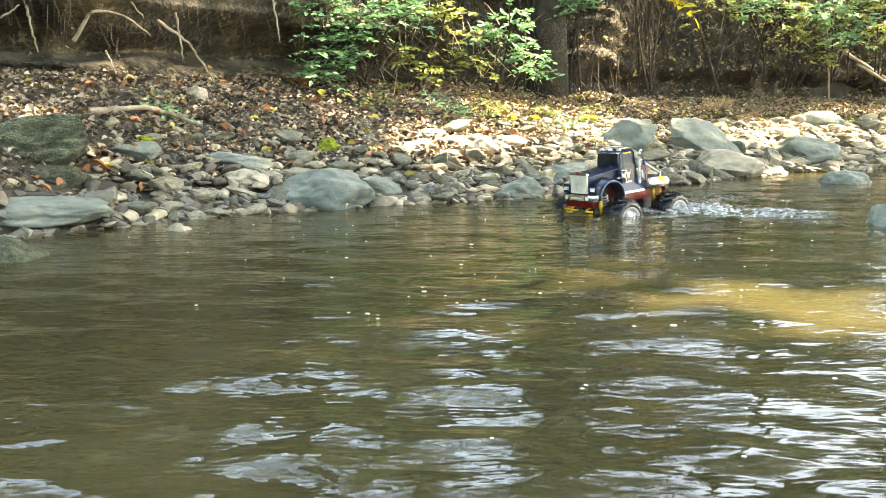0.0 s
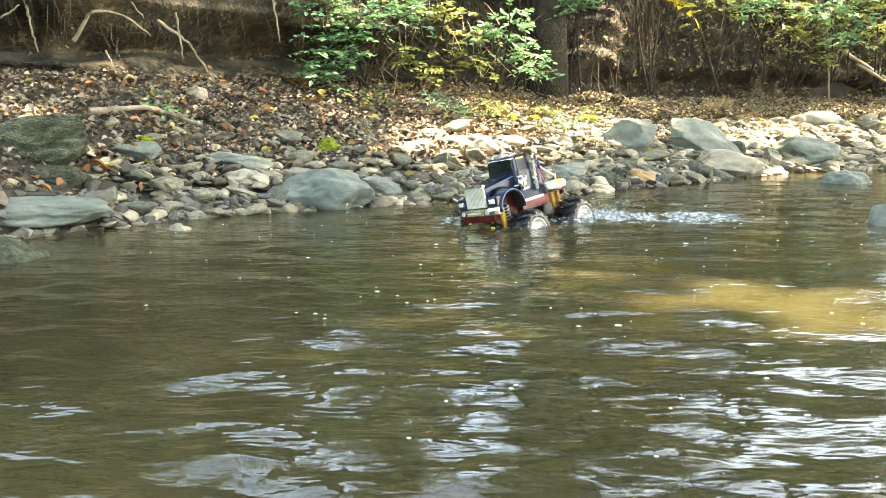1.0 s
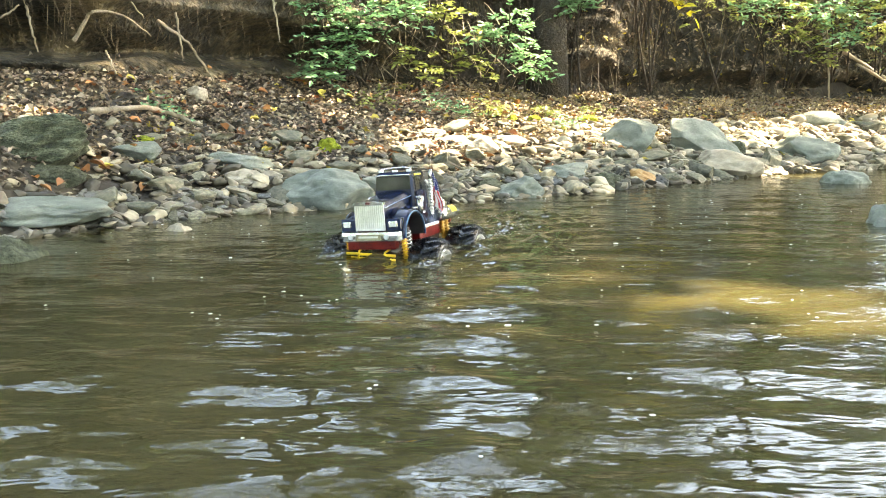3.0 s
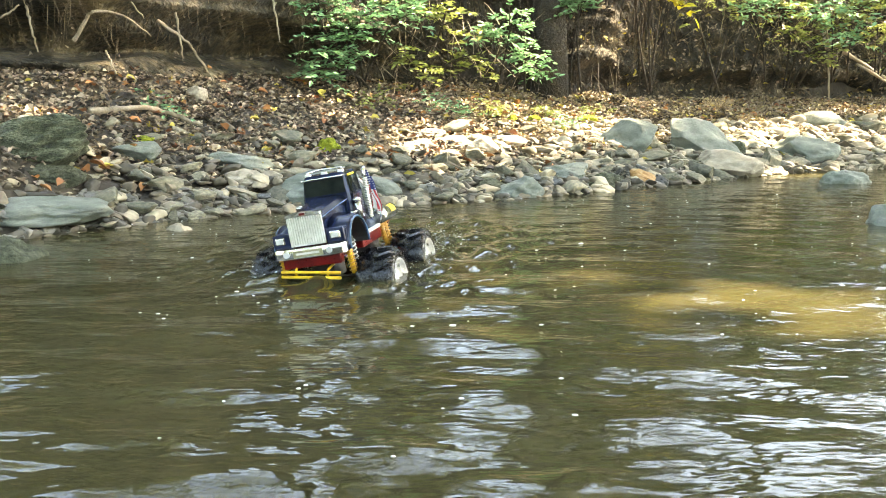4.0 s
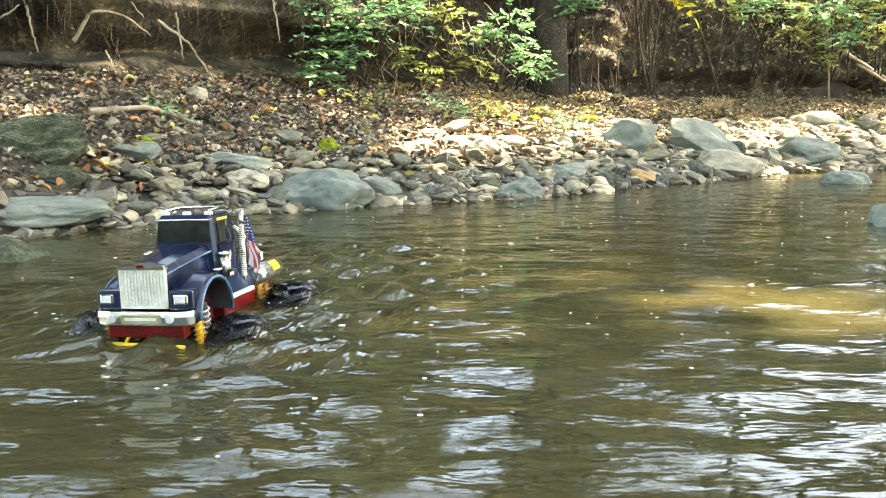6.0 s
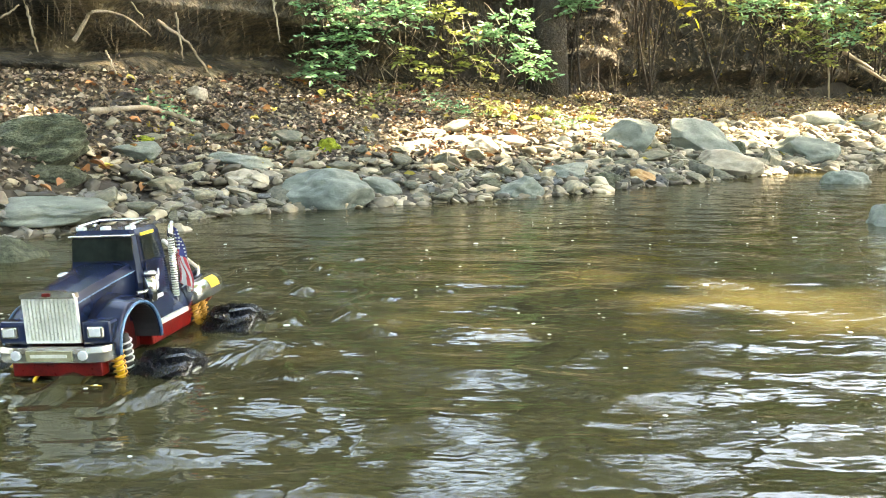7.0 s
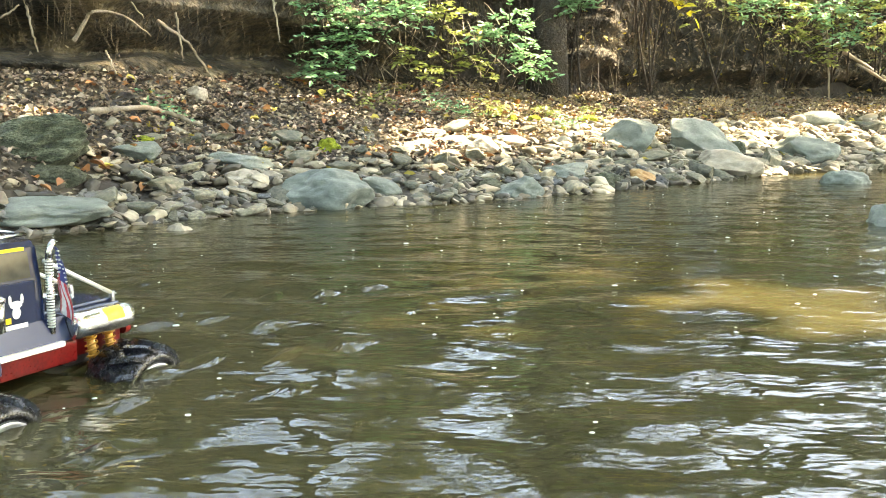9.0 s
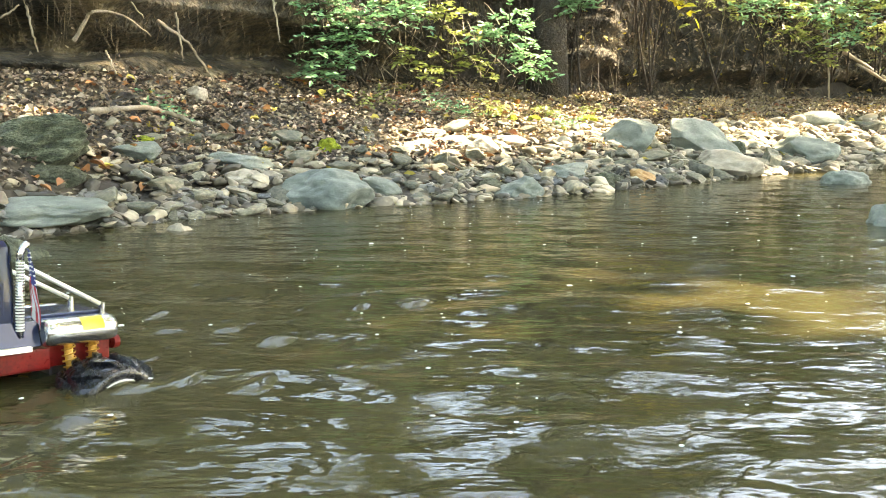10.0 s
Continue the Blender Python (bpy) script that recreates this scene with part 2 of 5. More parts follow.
def rock_data(name, seed, mat, detail=3, planes=9, rough=0.08, cut=(0.55, 0.9)):
    """A stone: a ball cut by random planes, worn and dented."""
    r = random.Random(seed)
    bm = bmesh.new()
    bmesh.ops.create_icosphere(bm, subdivisions=detail, radius=1)
    cuts = []
    for _ in range(planes):
        d = Vector((r.gauss(0, 1), r.gauss(0, 1), r.gauss(0, 0.9))).normalized()
        cuts.append((d, r.uniform(*cut)))
    off = Vector((seed * 3.1, seed * 1.7, seed * 0.9))
    for v in bm.verts:
        p = v.co.copy()
        for d, h in cuts:
            k = p.dot(d) - h
            if k > 0:
                p -= d * k * 0.94
        q = p.normalized()
        p += q * (noise.noise(q * 1.6 + off) * rough * 2 + noise.noise(q * 5 + off) * rough * 0.6)
        if detail > 3:
            p += q * (noise.noise(q * 14 + off) * rough * 0.22)
        v.co = p
    xs = [[v.co[i] for v in bm.verts] for i in range(3)]
    lo, hi = [min(a) for a in xs], [max(a) for a in xs]
    for v in bm.verts:
        v.co = Vector([(v.co[i] - (lo[i] + hi[i]) / 2) / (hi[i] - lo[i]) for i in range(3)])
        v.co.z += 0.5
    me = bpy.data.meshes.new(name)
    bm.to_mesh(me)
    bm.free()
    me.materials.append(mat)
    me.polygons.foreach_set("use_smooth", [True] * len(me.polygons))
    return me


# ---- lie of the land ----
SHORE_X = (-8, -3, -1.6, -1.25, -.9, -.67, -.3, .19, .67, 1.09, 1.94, 2.92, 6, 12)
SHORE_Y = (.6, 1.5, 2.0, 2.75, 3.12, 3.27, 3.45, 3.66, 3.95, 4.3, 4.97, 5.45, 6.8, 8.5)
FOOT_X = (-8, -2, -1, 0, 1, 2, 3, 8)
FOOT_Z = (.60, .58, .56, .52, .46, .42, .42, .42)
BEACH = 2.2


def shore(x):
    return np.interp(x, SHORE_X, SHORE_Y)


def lift(x, y):
    """Height of the ground: stream bed, stony beach, then the terrace on top of the cut bank, and a low near bank."""
    d = y - shore(x)
    zf = np.interp(x, FOOT_X, FOOT_Z)
    t = np.clip(d, 0, BEACH) / BEACH
    up = zf * t ** 0.85
    bed = np.maximum(d * 0.22, -0.13)
    z = np.where(d < 0, bed, up)
    top = np.clip((d - BEACH - 0.55) / 0.5, 0, 1)
    z = z + top * (2.1 - zf)
    near = np.clip((-0.9 - y) / 0.9, 0, 1)
    return np.where(d < -0.6, z + near * 0.75, z)


def put_z(x, y):
    return float(lift(x, y))

# ---- ground, water, earth bank ----
def ground_sheet():
    xs = np.concatenate([[-400, -120, -40, -15, -9, -6.5], np.arange(-5, 6.5, 0.045), [8, 11, 16, 40, 120, 400]])
    ys = np.concatenate([[-400, -120, -40, -12, -6, -4, -3, -2.2, -1.8, -1.4, -1, -.5, 0, .5, 1.0], np.arange(1.3, 9.5, 0.045), [11, 14, 20, 40, 120, 400]])
    X, Y = np.meshgrid(xs, ys)
    Z = lift(X, Y)
    V = np.stack([X, Y, Z], -1).reshape(-1, 3)
    for v in V:
        if abs(v[0]) < 9 and 1 < v[1] < 10:
            p = Vector((v[0], v[1], 0))
            v[2] += 0.035 * noise.noise(p * 2.2) + 0.014 * noise.noise(p * 9)
    ob = new("ground", mesh("ground", V, grid_faces(len(xs), len(ys)), BED))
    return tagged(ob, "brown stony stream bed and bank soil", "ground", kind="structure")


GROUND = ground_sheet()


def bank_point(x, v):
    """A point of the cut bank: ledges and an undercut foot on one side, a dark hollow in the middle, an easier slope beyond."""
    foot = float(shore(x)) + BEACH
    zf = float(np.interp(x, FOOT_X, FOOT_Z))
    steep = float(np.interp(x, (-2.5, -0.6, 0.9, 1.8), (1, 1, 0.7, 0.25)))
    z = zf - 0.12 + v * (2.25 - zf)
    p = Vector((x, 0, z))
    ledge = 0.16 * math.sin(z * 17 + 3.5 * noise.noise(p * 1.1)) + 0.05 * math.sin(z * 41 + 4 * noise.noise(p * 2.1))
    c = 0.035 * noise.noise(Vector((x * 1.4, 3, 0)))
    under = -0.30 * math.exp(-((v - 0.27 - c) / 0.075) ** 2) + 0.26 * math.exp(-((v - 0.155 - c) / 0.040) ** 2) - 0.08 * math.exp(-((v - 0.06) / 0.05) ** 2)
    y = foot + 0.12 + steep * (ledge + under + 0.35 * v * v) + (1 - steep) * (1.3 * v) - 0.06
    y += 0.75 * math.exp(-((x - 0.42) / 0.50) ** 2) * math.exp(-((v - .22) / .28) ** 2)
    y += 0.42 * math.exp(-((v - .13) / .08) ** 2) * (1 - steep)
    y += 0.26 * noise.noise(p * 1.3) + 0.13 * noise.noise(p * 4) + 0.05 * noise.noise(p * 11) + 0.02 * noise.noise(p * 27)
    return x, y, z + 0.05 * noise.noise(Vector((x * 2, 7, v * 9)))


def earth_bank():
    vs = np.linspace(0, 1, 110)
    for x0, x1, mat, label in ((-6.5, .28, EARTH, "eroded clay bank with ledges, hollows and roots"), (.28, 8.0, SHADED_MOULD, "slope of leaf mould, darkened for the shade under dry growth")):
        xs = np.linspace(x0, x1, int((x1 - x0) / .035))
        V = [bank_point(x, v) for v in vs for x in xs]
        tagged(new("earth_bank", mesh("earth_bank", V, grid_faces(len(xs), len(vs)), mat)), label, "bank", kind="structure")


earth_bank()


def water_sheet():
    xs = np.concatenate([[-60, -20, -9, -6, -4.5], np.arange(-3.4, 5.6, 0.022), [7, 10, 20, 60]])
    y, ys = -1.7, [-1.7, -1.2, -.7, -.2, .2]
    y = .45
    while y < 8:
        ys.append(y)
        y += 0.009 + 0.003 * max(0, y - 1) + .02 * max(0, y - 5)
    X, Y = np.meshgrid(xs, np.array(ys))
    Z = np.zeros_like(X)
    rs = np.random.RandomState(5)
    for k in range(54):
        a = rs.normal(math.pi / 2, 0.55)
        lam = rs.uniform(0.045, 0.12) if k % 3 else rs.uniform(0.12, 0.34)
        amp = (0.0030 if k % 3 else 0.0052) * lam * rs.uniform(0.5, 1.2)
        f = 1 if k % 3 else .5
        ph = 2.2 * np.sin(X * rs.uniform(0.8, 3) * f + rs.uniform(0, 6)) + 2.2 * np.sin(Y * rs.uniform(0.8, 3) * f + rs.uniform(0, 6))
        patch = .5 + .5 * np.sin(X * rs.uniform(1, 4) + rs.uniform(0, 6)) * np.sin(Y * rs.uniform(1, 4) + rs.uniform(0, 6))
        Z += amp * (.35 + patch) * np.sin(math.tau / lam * (X * math.cos(a) + Y * math.sin(a)) + ph)
    Z *= 0.36 + 0.42 * np.clip((2.3 - Y) / 1.3, 0, 1)
    ob = new("water", mesh("water", np.stack([X, Y, Z - 0.002], -1).reshape(-1, 3), grid_faces(len(xs), len(ys)), WATER))
    return tagged(ob, "murky olive brown stream water with small ripples", "water", kind="structure")


STREAM = water_sheet()

# ---- boulders ----
def boulder(x, y, w, h, seed, mat, label, deep=0.8, turn=0.0, tilt=0.0, sink=0.25, planes=9, rough=0.08, name="boulder", cut=(0.55, 0.9)):
    me = rock_data(name, seed, mat, detail=5, planes=planes, rough=rough, cut=cut)
    ob = new(name, me)
    base = max(put_z(x, y), 0.012)
    low = min(put_z(x, y), base) - h * sink
    full = base + h - low
    ob.matrix_world = pose(x, y + w * deep * 0.35, low, 0, tilt, turn) @ Matrix.Diagonal((w * 1.06, w * deep, full, 1))
    return tagged(ob, label, "rock")


ROCKS = (
    # x, y, width, height, seed, material, label, extras
    (-1.48, 2.93, .38, .165, 3, DARKROCK, "large dark green mossy angular boulder on the stony bank", dict(planes=13, rough=.13, tilt=-8, cut=(.42, .8))),
    (-.485, 3.25, .37, .145, 7, BOULDER, "wet blue-grey rounded boulder at the water's edge", dict(tilt=6, planes=8)),
    (1.09, 4.84, .35, .19, 11, BOULDER, "smooth grey-green rounded boulder on the bank", dict(planes=5, rough=.05)),
    (1.58, 4.99, .45, .23, 12, BOULDER, "large smooth grey-green boulder sloping to one side", dict(planes=6, rough=.05, tilt=14)),
    (1.64, 4.67, .40, .14, 13, PALEROCK, "pale sunlit boulder at the waterline", dict(planes=6, tilt=5)),
    (2.35, 5.25, .41, .19, 14, BOULDER, "grey boulder with a dark underside", dict(planes=9)),
    (3.02, 6.5, .40, .14, 15, BOULDER, "low grey-green boulder on pale gravel", dict(planes=5, rough=.05)),
    (2.15, 4.30, .27, .055, 16, BOULDER, "pale grey rock half under water", dict(planes=5, rough=.12, cut=(.7, .95))),
    (1.59, 2.80, .24, .055, 17, BOULDER, "green-grey rock breaking the water surface", dict(planes=5, rough=.14, cut=(.7, .95))),
    (-1.35, 2.60, .42, .085, 18, BOULDER, "wide flat wet slab rising from the water", dict(planes=6, rough=.09, deep=.85, cut=(.6, .95))),
    (-1.17, 2.15, .18, .05, 19, DARKROCK, "low grey rock in the shallows", dict(planes=7)),
    (-.88, 3.52, .30, .085, 20, BOULDER, "flat grey-green slab among cobbles", dict(planes=10, cut=(.4, .8))),
    (-1.26, 3.30, .21, .085, 21, BOULDER, "grey-green angular stone among cobbles", dict(planes=12, cut=(.4, .8))),
    (-1.38, 2.87, .19, .075, 22, DARKROCK, "dark angular stone below the mossy boulder", dict(planes=12, cut=(.4, .8))),
    (-.837, 3.37, .145, .075, 23, PALEROCK, "tan angular stone near the water", dict(planes=12, cut=(.4, .8))),
    (-.73, 3.42, .10, .07, 24, PALEROCK, "small tan block of stone", dict(planes=14, cut=(.4, .8))),
    (.34, 3.66, .225, .08, 25, BOULDER, "pale grey wet stone at the water's edge", dict(planes=9)),
    (.80, 4.02, .225, .07, 26, DARKROCK, "dark flat slab overhanging the water", dict(planes=10, cut=(.4, .8))),
    (.60, 4.0, .29, .09, 27, BOULDER, "grey flat stone near the water", dict(planes=10, cut=(.4, .8))),
    (.205, 4.18, .18, .10, 28, PALEROCK, "sunlit pale yellow stone", dict(planes=9)),
    (1.02, 4.22, .165, .07, 29, RUSTROCK, "orange rust-stained stone at the waterline", dict(planes=8)),
    (-1.27, 4.27, .105, .085, 30, PALEROCK, "upright pale green stone in the leaf litter", dict(planes=9)),
    (2.03, 5.03, .14, .14, 32, STONE, "purple-grey upright stone at the waterline", dict(planes=10, cut=(.4, .8))),
    (-1.58, 3.09, .14, .07, 33, PALEROCK, "tan stone with fallen leaves", dict(planes=8)),
    (1.21, 4.87, .17, .12, 34, STONE, "dark grey stone leaning on a boulder", dict(planes=9)),
    (.226, 3.70, .16, .07, 35, DARKROCK, "olive stained stone at the waterline", dict(planes=9)),
    (-.28, 3.49, .18, .085, 36, BOULDER, "grey slab leaning at the water's edge", dict(planes=10, tilt=12)),
    (-.88, 2.66, .15, .012, 38, PALEROCK, "flat tan stone just breaking the water", dict(planes=8)),
    (-.13, 4.16, .19, .055, 51, PALEROCK, "flat pale stone in the sun", dict(planes=10, cut=(.4, .8))),
    (.04, 4.27, .22, .06, 52, PALEROCK, "flat pale stone in the sun", dict(planes=10, cut=(.4, .8))),
    (.03, 4.06, .15, .05, 53, PALEROCK, "flat pale stone in the sun", dict(planes=10, cut=(.4, .8))),
    (-.08, 4.40, .20, .05, 54, PALEROCK, "flat pale stone in the sun", dict(planes=10, cut=(.4, .8))),
    (.36, 4.45, .20, .06, 55, PALEROCK, "pale stone among sunlit leaves", dict(planes=10, cut=(.4, .8))),
    # a dark rock takes the place of the shaded hollow here
    (1.83, 5.12, .17, .12, 37, DARKROCK, "dark rock put in for the shaded hollow between boulders", dict(planes=9)),
)
for x, y, w, h, seed, mat, label, extra in ROCKS:
    boulder(x, y, w, h, seed, mat, label, turn=random.uniform(-20, 20), **extra)
for x, y, w, h, seed in ((-.552, 3.91, .12, .08, 41), (.557, 5.08, .09, .055, 42), (.936, 5.36, .13, .066, 43), (-1.28, 3.5, .10, .04, 44), (.42, 5.0, .07, .05, 45)):
    tagged(boulder(x, y, w, h, seed, MOSS, "stone covered in bright yellow-green moss", planes=6, rough=.14, name="mossy_stone"), category="rock", group="mossy stones")

# ---- toy monster truck ----
AX_F, AX_R, AX_Z, WY, WR = -0.085, -0.355, -0.107, 0.135, 0.079


def lathe(profile, n=36):
    """Turn a profile of (y, r) about the y axis."""
    bm = bmesh.new()
    rings = [[(r * math.cos(k * math.tau / n), y, r * math.sin(k * math.tau / n)) for k in range(n)] for y, r in profile]
    return loft(bm, rings, caps=True)


def make_wheel(parent, x, side):
    wheel = part("wheel", lathe([(-.026, .040), (-.030, .0455), (-.046, .046), (-.05, .055), (-.047, .064), (-.038, .0695), (0, .071), (.038, .0695), (.047, .064), (.05, .055), (.046, .046), (.030, .0455), (.026, .040)], 40), RUBBER, parent, "wheel with a chunky wet black tyre", smooth=True)
    wheel.location = (x, side * WY, AX_Z)
    tread = bmesh.new()
    for half in (-1, 1):
        for k in range(14):
            a0 = (k + 0.5 * (half > 0)) * math.tau / 14
            rings = []
            for s in range(6):
                u = s / 5
                y = half * (0.004 + u * 0.044)
                r0 = (.071, .071, .0705, .0695, .067, .060)[s]
                a = a0 + 0.30 * u * u
                w = 0.075
                ro = r0 + (.0090 if s < 5 else .006)
                rings.append([(math.cos(a - w) * (r0 - .003), y, math.sin(a - w) * (r0 - .003)), (math.cos(a - w * .8) * ro, y, math.sin(a - w * .8) * ro),
                              (math.cos(a + w * .8) * ro, y, math.sin(a + w * .8) * ro), (math.cos(a + w) * (r0 - .003), y, math.sin(a + w) * (r0 - .003))])
            loft(tread, rings)
    part("tread", tread, RUBBER, wheel)
    rim = lathe([(side * .042, .004), (side * .046, .014), (side * .040, .019), (side * .039, .037), (side * .047, .042), (side * .049, .047), (side * .043, .0475), (side * .02, .046)], 28)
    part("rim", rim, RIM, wheel, "white plastic rim", smooth=True)
    for k in range(5):
        a = k * math.tau / 5
        nuts = bmesh.new()
        tube(nuts, [(math.cos(a) * .029, side * .036, math.sin(a) * .029), (math.cos(a) * .029, side * .043, math.sin(a) * .029)], .005, 8)
        part("hub_bolt", nuts, CHROME, wheel)
    return wheel


def damper(parent, name, top, bottom, coil_mat, body_mat):
    bm = bmesh.new()
    tube(bm, [top, bottom], .0065, 12)
    body = part(name, bm, body_mat, parent, smooth=True)
    t, b = Vector(top), Vector(bottom)
    d = (b - t).normalized()
    a = d.orthogonal().normalized()
    c = d.cross(a)
    pts = []
    for k in range(90):
        u = k / 89
        ang = u * 8 * math.tau
        pts.append(t.lerp(b, .08 + .84 * u) + (a * math.cos(ang) + c * math.sin(ang)) * .0092)
    bm = bmesh.new()
    tube(bm, pts, .0016, 5)
    part("spring", bm, coil_mat, body, smooth=True)


def make_truck():
    truck = tagged(new("toy_truck"), "blue radio-controlled toy monster truck with chrome trim fording the stream", "toy truck")
    # hood
    hood = bmesh.new()
    rings = []
    for x, w, zt, zb in ((-.004, .043, .074, .004), (-.05, .046, .082, .0), (-.11, .050, .090, .0), (-.158, .055, .0965, .0)):
        rings.append([(x, -w, zb), (x, -w, zt - .016), (x, -w * .82, zt - .004), (x, -w * .35, zt), (x, w * .35, zt), (x, w * .82, zt - .004), (x, w, zt - .016), (x, w, zb)])
    part("hood", loft(hood, rings), BLUE, truck, "metallic blue hood", smooth=False)
    # thin pale tubes imitate the highlight along the hood's edges
    trim = bmesh.new()
    for s in (-1, 1):
        tube(trim, [(-.004, s * .0435, .060), (-.05, s * .0465, .067), (-.11, s * .0505, .075), (-.158, s * .0555, .081)], .0012, 6)
    part("hood_trim", trim, SKYBLUE, truck)
    # grille
    grille = part("grille", boxes((-.004, .002, -.045, .045, 0, .0045), (-.004, .002, -.045, -.040, 0, .074), (-.004, .002, .040, .045, 0, .074), (-.004, -.001, -.042, .042, .002, .074), bevel=.0012), GRILLE, truck, "tall chrome radiator grille")
    crown = bmesh.new()
    rings = []
    for x, k in ((-.006, 1), (.003, 1), (.005, .97)):
        rings.append([(x, -.0465 * k, .070), (x, -.045 * k, .0775), (x, -.02, .0815), (x, .02, .0815), (x, .045 * k, .0775), (x, .0465 * k, .070)])
    part("grille_crown", loft(crown, rings), CHROME, grille)
    for k in range(13):
        y = -.0375 + k * .00625
        part("grille_bar", boxes((-.002, .0022, y - .0017, y + .0017, .004, .071), bevel=.0006), GRILLE, grille)
    part("badge", boxes((.0035, .0065, -.007, .007, .073, .0785), bevel=.001), RED, grille, "small red badge")
    # bumper
    bump = bmesh.new()
    rings = []
    for y, x0, x1 in ((-.0925, -.02, -.003), (-.085, -.014, .008), (-.06, -.008, .014), (.06, -.008, .014), (.085, -.014, .008), (.0925, -.02, -.003)):
        rings.append([(x0, y, -.003), (x1, y, -.003), (x1 + .002, y, -.012), (x1, y, -.027), (x0, y, -.027)])
    bumper = part("bumper", loft(bump, rings), CHROME, truck, "wide chrome front bumper")
    part("plate", boxes((.0145, .0175, -.038, .038, -.024, -.008), bevel=.0008), OLIVE, bumper, "faded olive plate")
    part("plate_bar", boxes((.0172, .0185, -.03, .03, -.018, -.013)), GRILLE, bumper)
    for s in (-1, 1):
        fog = bmesh.new()
        tube(fog, [(.010, s * .055, -.015), (.018, s * .055, -.015)], .0075, 14)
        part("fog_lamp", fog, WHITE, bumper)
    # fenders
    for s in (-1, 1):
        bm = bmesh.new()
        rings = []
        for k in range(19):
            a = math.pi * k / 18 * 1.06 - .06
            cx, cz = -.080, -.020
            ci, si = math.cos(a), math.sin(a)
            y0, y1 = s * .046, s * .097
            rings.append([(cx + ci * .061, y0, cz + si * .061), (cx + ci * .061, y1, cz + si * .061), (cx + ci * .0655, y1 + s * .001, cz + si * .0655),
                          (cx + ci * .0695, s * .090, cz + si * .0695), (cx + ci * .074, s * .070, cz + si * .074), (cx + ci * .078, y0, cz + si * .078)])
        fender = part("fender", loft(bm, rings), BLUE, truck, "flared blue front fender", smooth=True)
        # black skin added under the fender for the shade inside the arch
        bm = bmesh.new()
        arc = [math.pi * k / 18 * 1.06 - .06 for k in range(19)]
        loft(bm, [[(-.080 + math.cos(a) * r, s * y, -.020 + math.sin(a) * r) for y, r in ((.047, .0605), (.0955, .0605), (.0955, .0595), (.047, .0595))] for a in arc])
        part("arch_liner", bm, BLACK, fender)
        # the highlight on the arch's lip, modelled as a pale tube
        bm = bmesh.new()
        pts = [(-.080 + math.cos(a) * .0635, s * .098, -.020 + math.sin(a) * .0635) for a in [math.pi * k / 18 * 1.06 - .06 for k in range(19)]]
        tube(bm, pts, .0027, 8)
        part("arch_trim", bm, SKYBLUE, fender, "light blue highlight put along the wheel arch", smooth=True)
        bm = boxes((-.03, -.001, s * .0465 if s > 0 else s * .092, s * .092 if s > 0 else s * .0465, -.001, .033), bevel=.005)
        nose = part("fender_nose", bm, BLUE, fender)
        lo, hi = sorted((s * .058, s * .084))
        part("headlamp", boxes((-.002, .004, lo, hi, .008, .026), bevel=.003), CHROME, nose, "square chrome headlamp")
        part("headlamp_lens", boxes((.0035, .0055, lo + .004, hi - .004, .011, .023), bevel=.001), WHITE, nose)
    # wheel wells, their shade put into the dark red
    part("inner_wing", boxes((-.145, -.012, -.052, .052, -.045, .03), bevel=.004), DARKRED, truck, "red inner wing with its shade in the colour")
    # cab
    bm = bmesh.new()
    rings = []
    for z, x0, x1, w in ((.0, -.252, -.150, .066), (.06, -.252, -.152, .066), (.094, -.251, -.156, .063), (.140, -.249, -.160, .057), (.149, -.245, -.166, .052)):
        c = .006
        rings.append([(x0, -w + c, z), (x0 + c, -w, z), (x1 - c, -w, z), (x1, -w + c, z), (x1, w - c, z), (x1 - c, w, z), (x0 + c, w, z), (x0, w - c, z)])
    cab = part("cab", loft(bm, rings), BLUE, truck, "square blue sleeper cab")
    for y0, y1 in ((-.0535, .0535),):
        bm = bmesh.new()
        k0, k1 = 1.03, 1.0
        loft(bm, [[(-.154, y0 * k0, .0985), (-.154, y1 * k0, .0985), (-.1575, y1 * k1, .136), (-.1575, y0 * k1, .136)], [(-.159, y0, .0985), (-.159, y1, .0985), (-.163, y1, .136), (-.163, y0, .136)]])
        part("windscreen", bm, TINT, cab, "dark glass windscreen")
    part("sun_visor", boxes((-.168, -.150, -.056, -.001, .1385, .1425), (-.168, -.150, .001, .056, .1385, .1425), bevel=.0015), CHROME, cab, "chrome windscreen visor")
    for s in (-1, 1):
        bm = bmesh.new()
        loft(bm, [[(-.175, s * .0625, .096), (-.228, s * .0625, .096), (-.228, s * .0575, .134), (-.177, s * .0575, .134)], [(-.175, s * .0645, .096), (-.228, s * .0645, .096), (-.228, s * .0590, .134), (-.177, s * .0590, .134)]])
        part("side_window", bm, TINT, cab, "dark side window")
        lo, hi = sorted((s * .0655, s * .0680))
        part("door", boxes((-.232, -.170, lo, hi, .004, .092), bevel=.001), BLUE, cab)
        lo, hi = sorted((s * .0675, s * .0695))
        dec = bmesh.new()
        for cx, cz, rx, rz in ((-.198, .060, .010, .006), (-.198, .048, .007, .009), (-.188, .068, .0025, .007), (-.208, .068, .0025, .007)):
            loft(dec, [[(cx + rx * math.cos(k * math.tau / 14), s * .0675, cz + rz * math.sin(k * math.tau / 14)) for k in range(14)], [(cx + rx * math.cos(k * math.tau / 14), s * .0692, cz + rz * math.sin(k * math.tau / 14)) for k in range(14)]])
        part("door_emblem", dec, WHITE, cab, "pale emblem on the door")
        part("lettering_bar", boxes((-.216, -.178, lo, hi, .024, .031)), WHITE, cab)
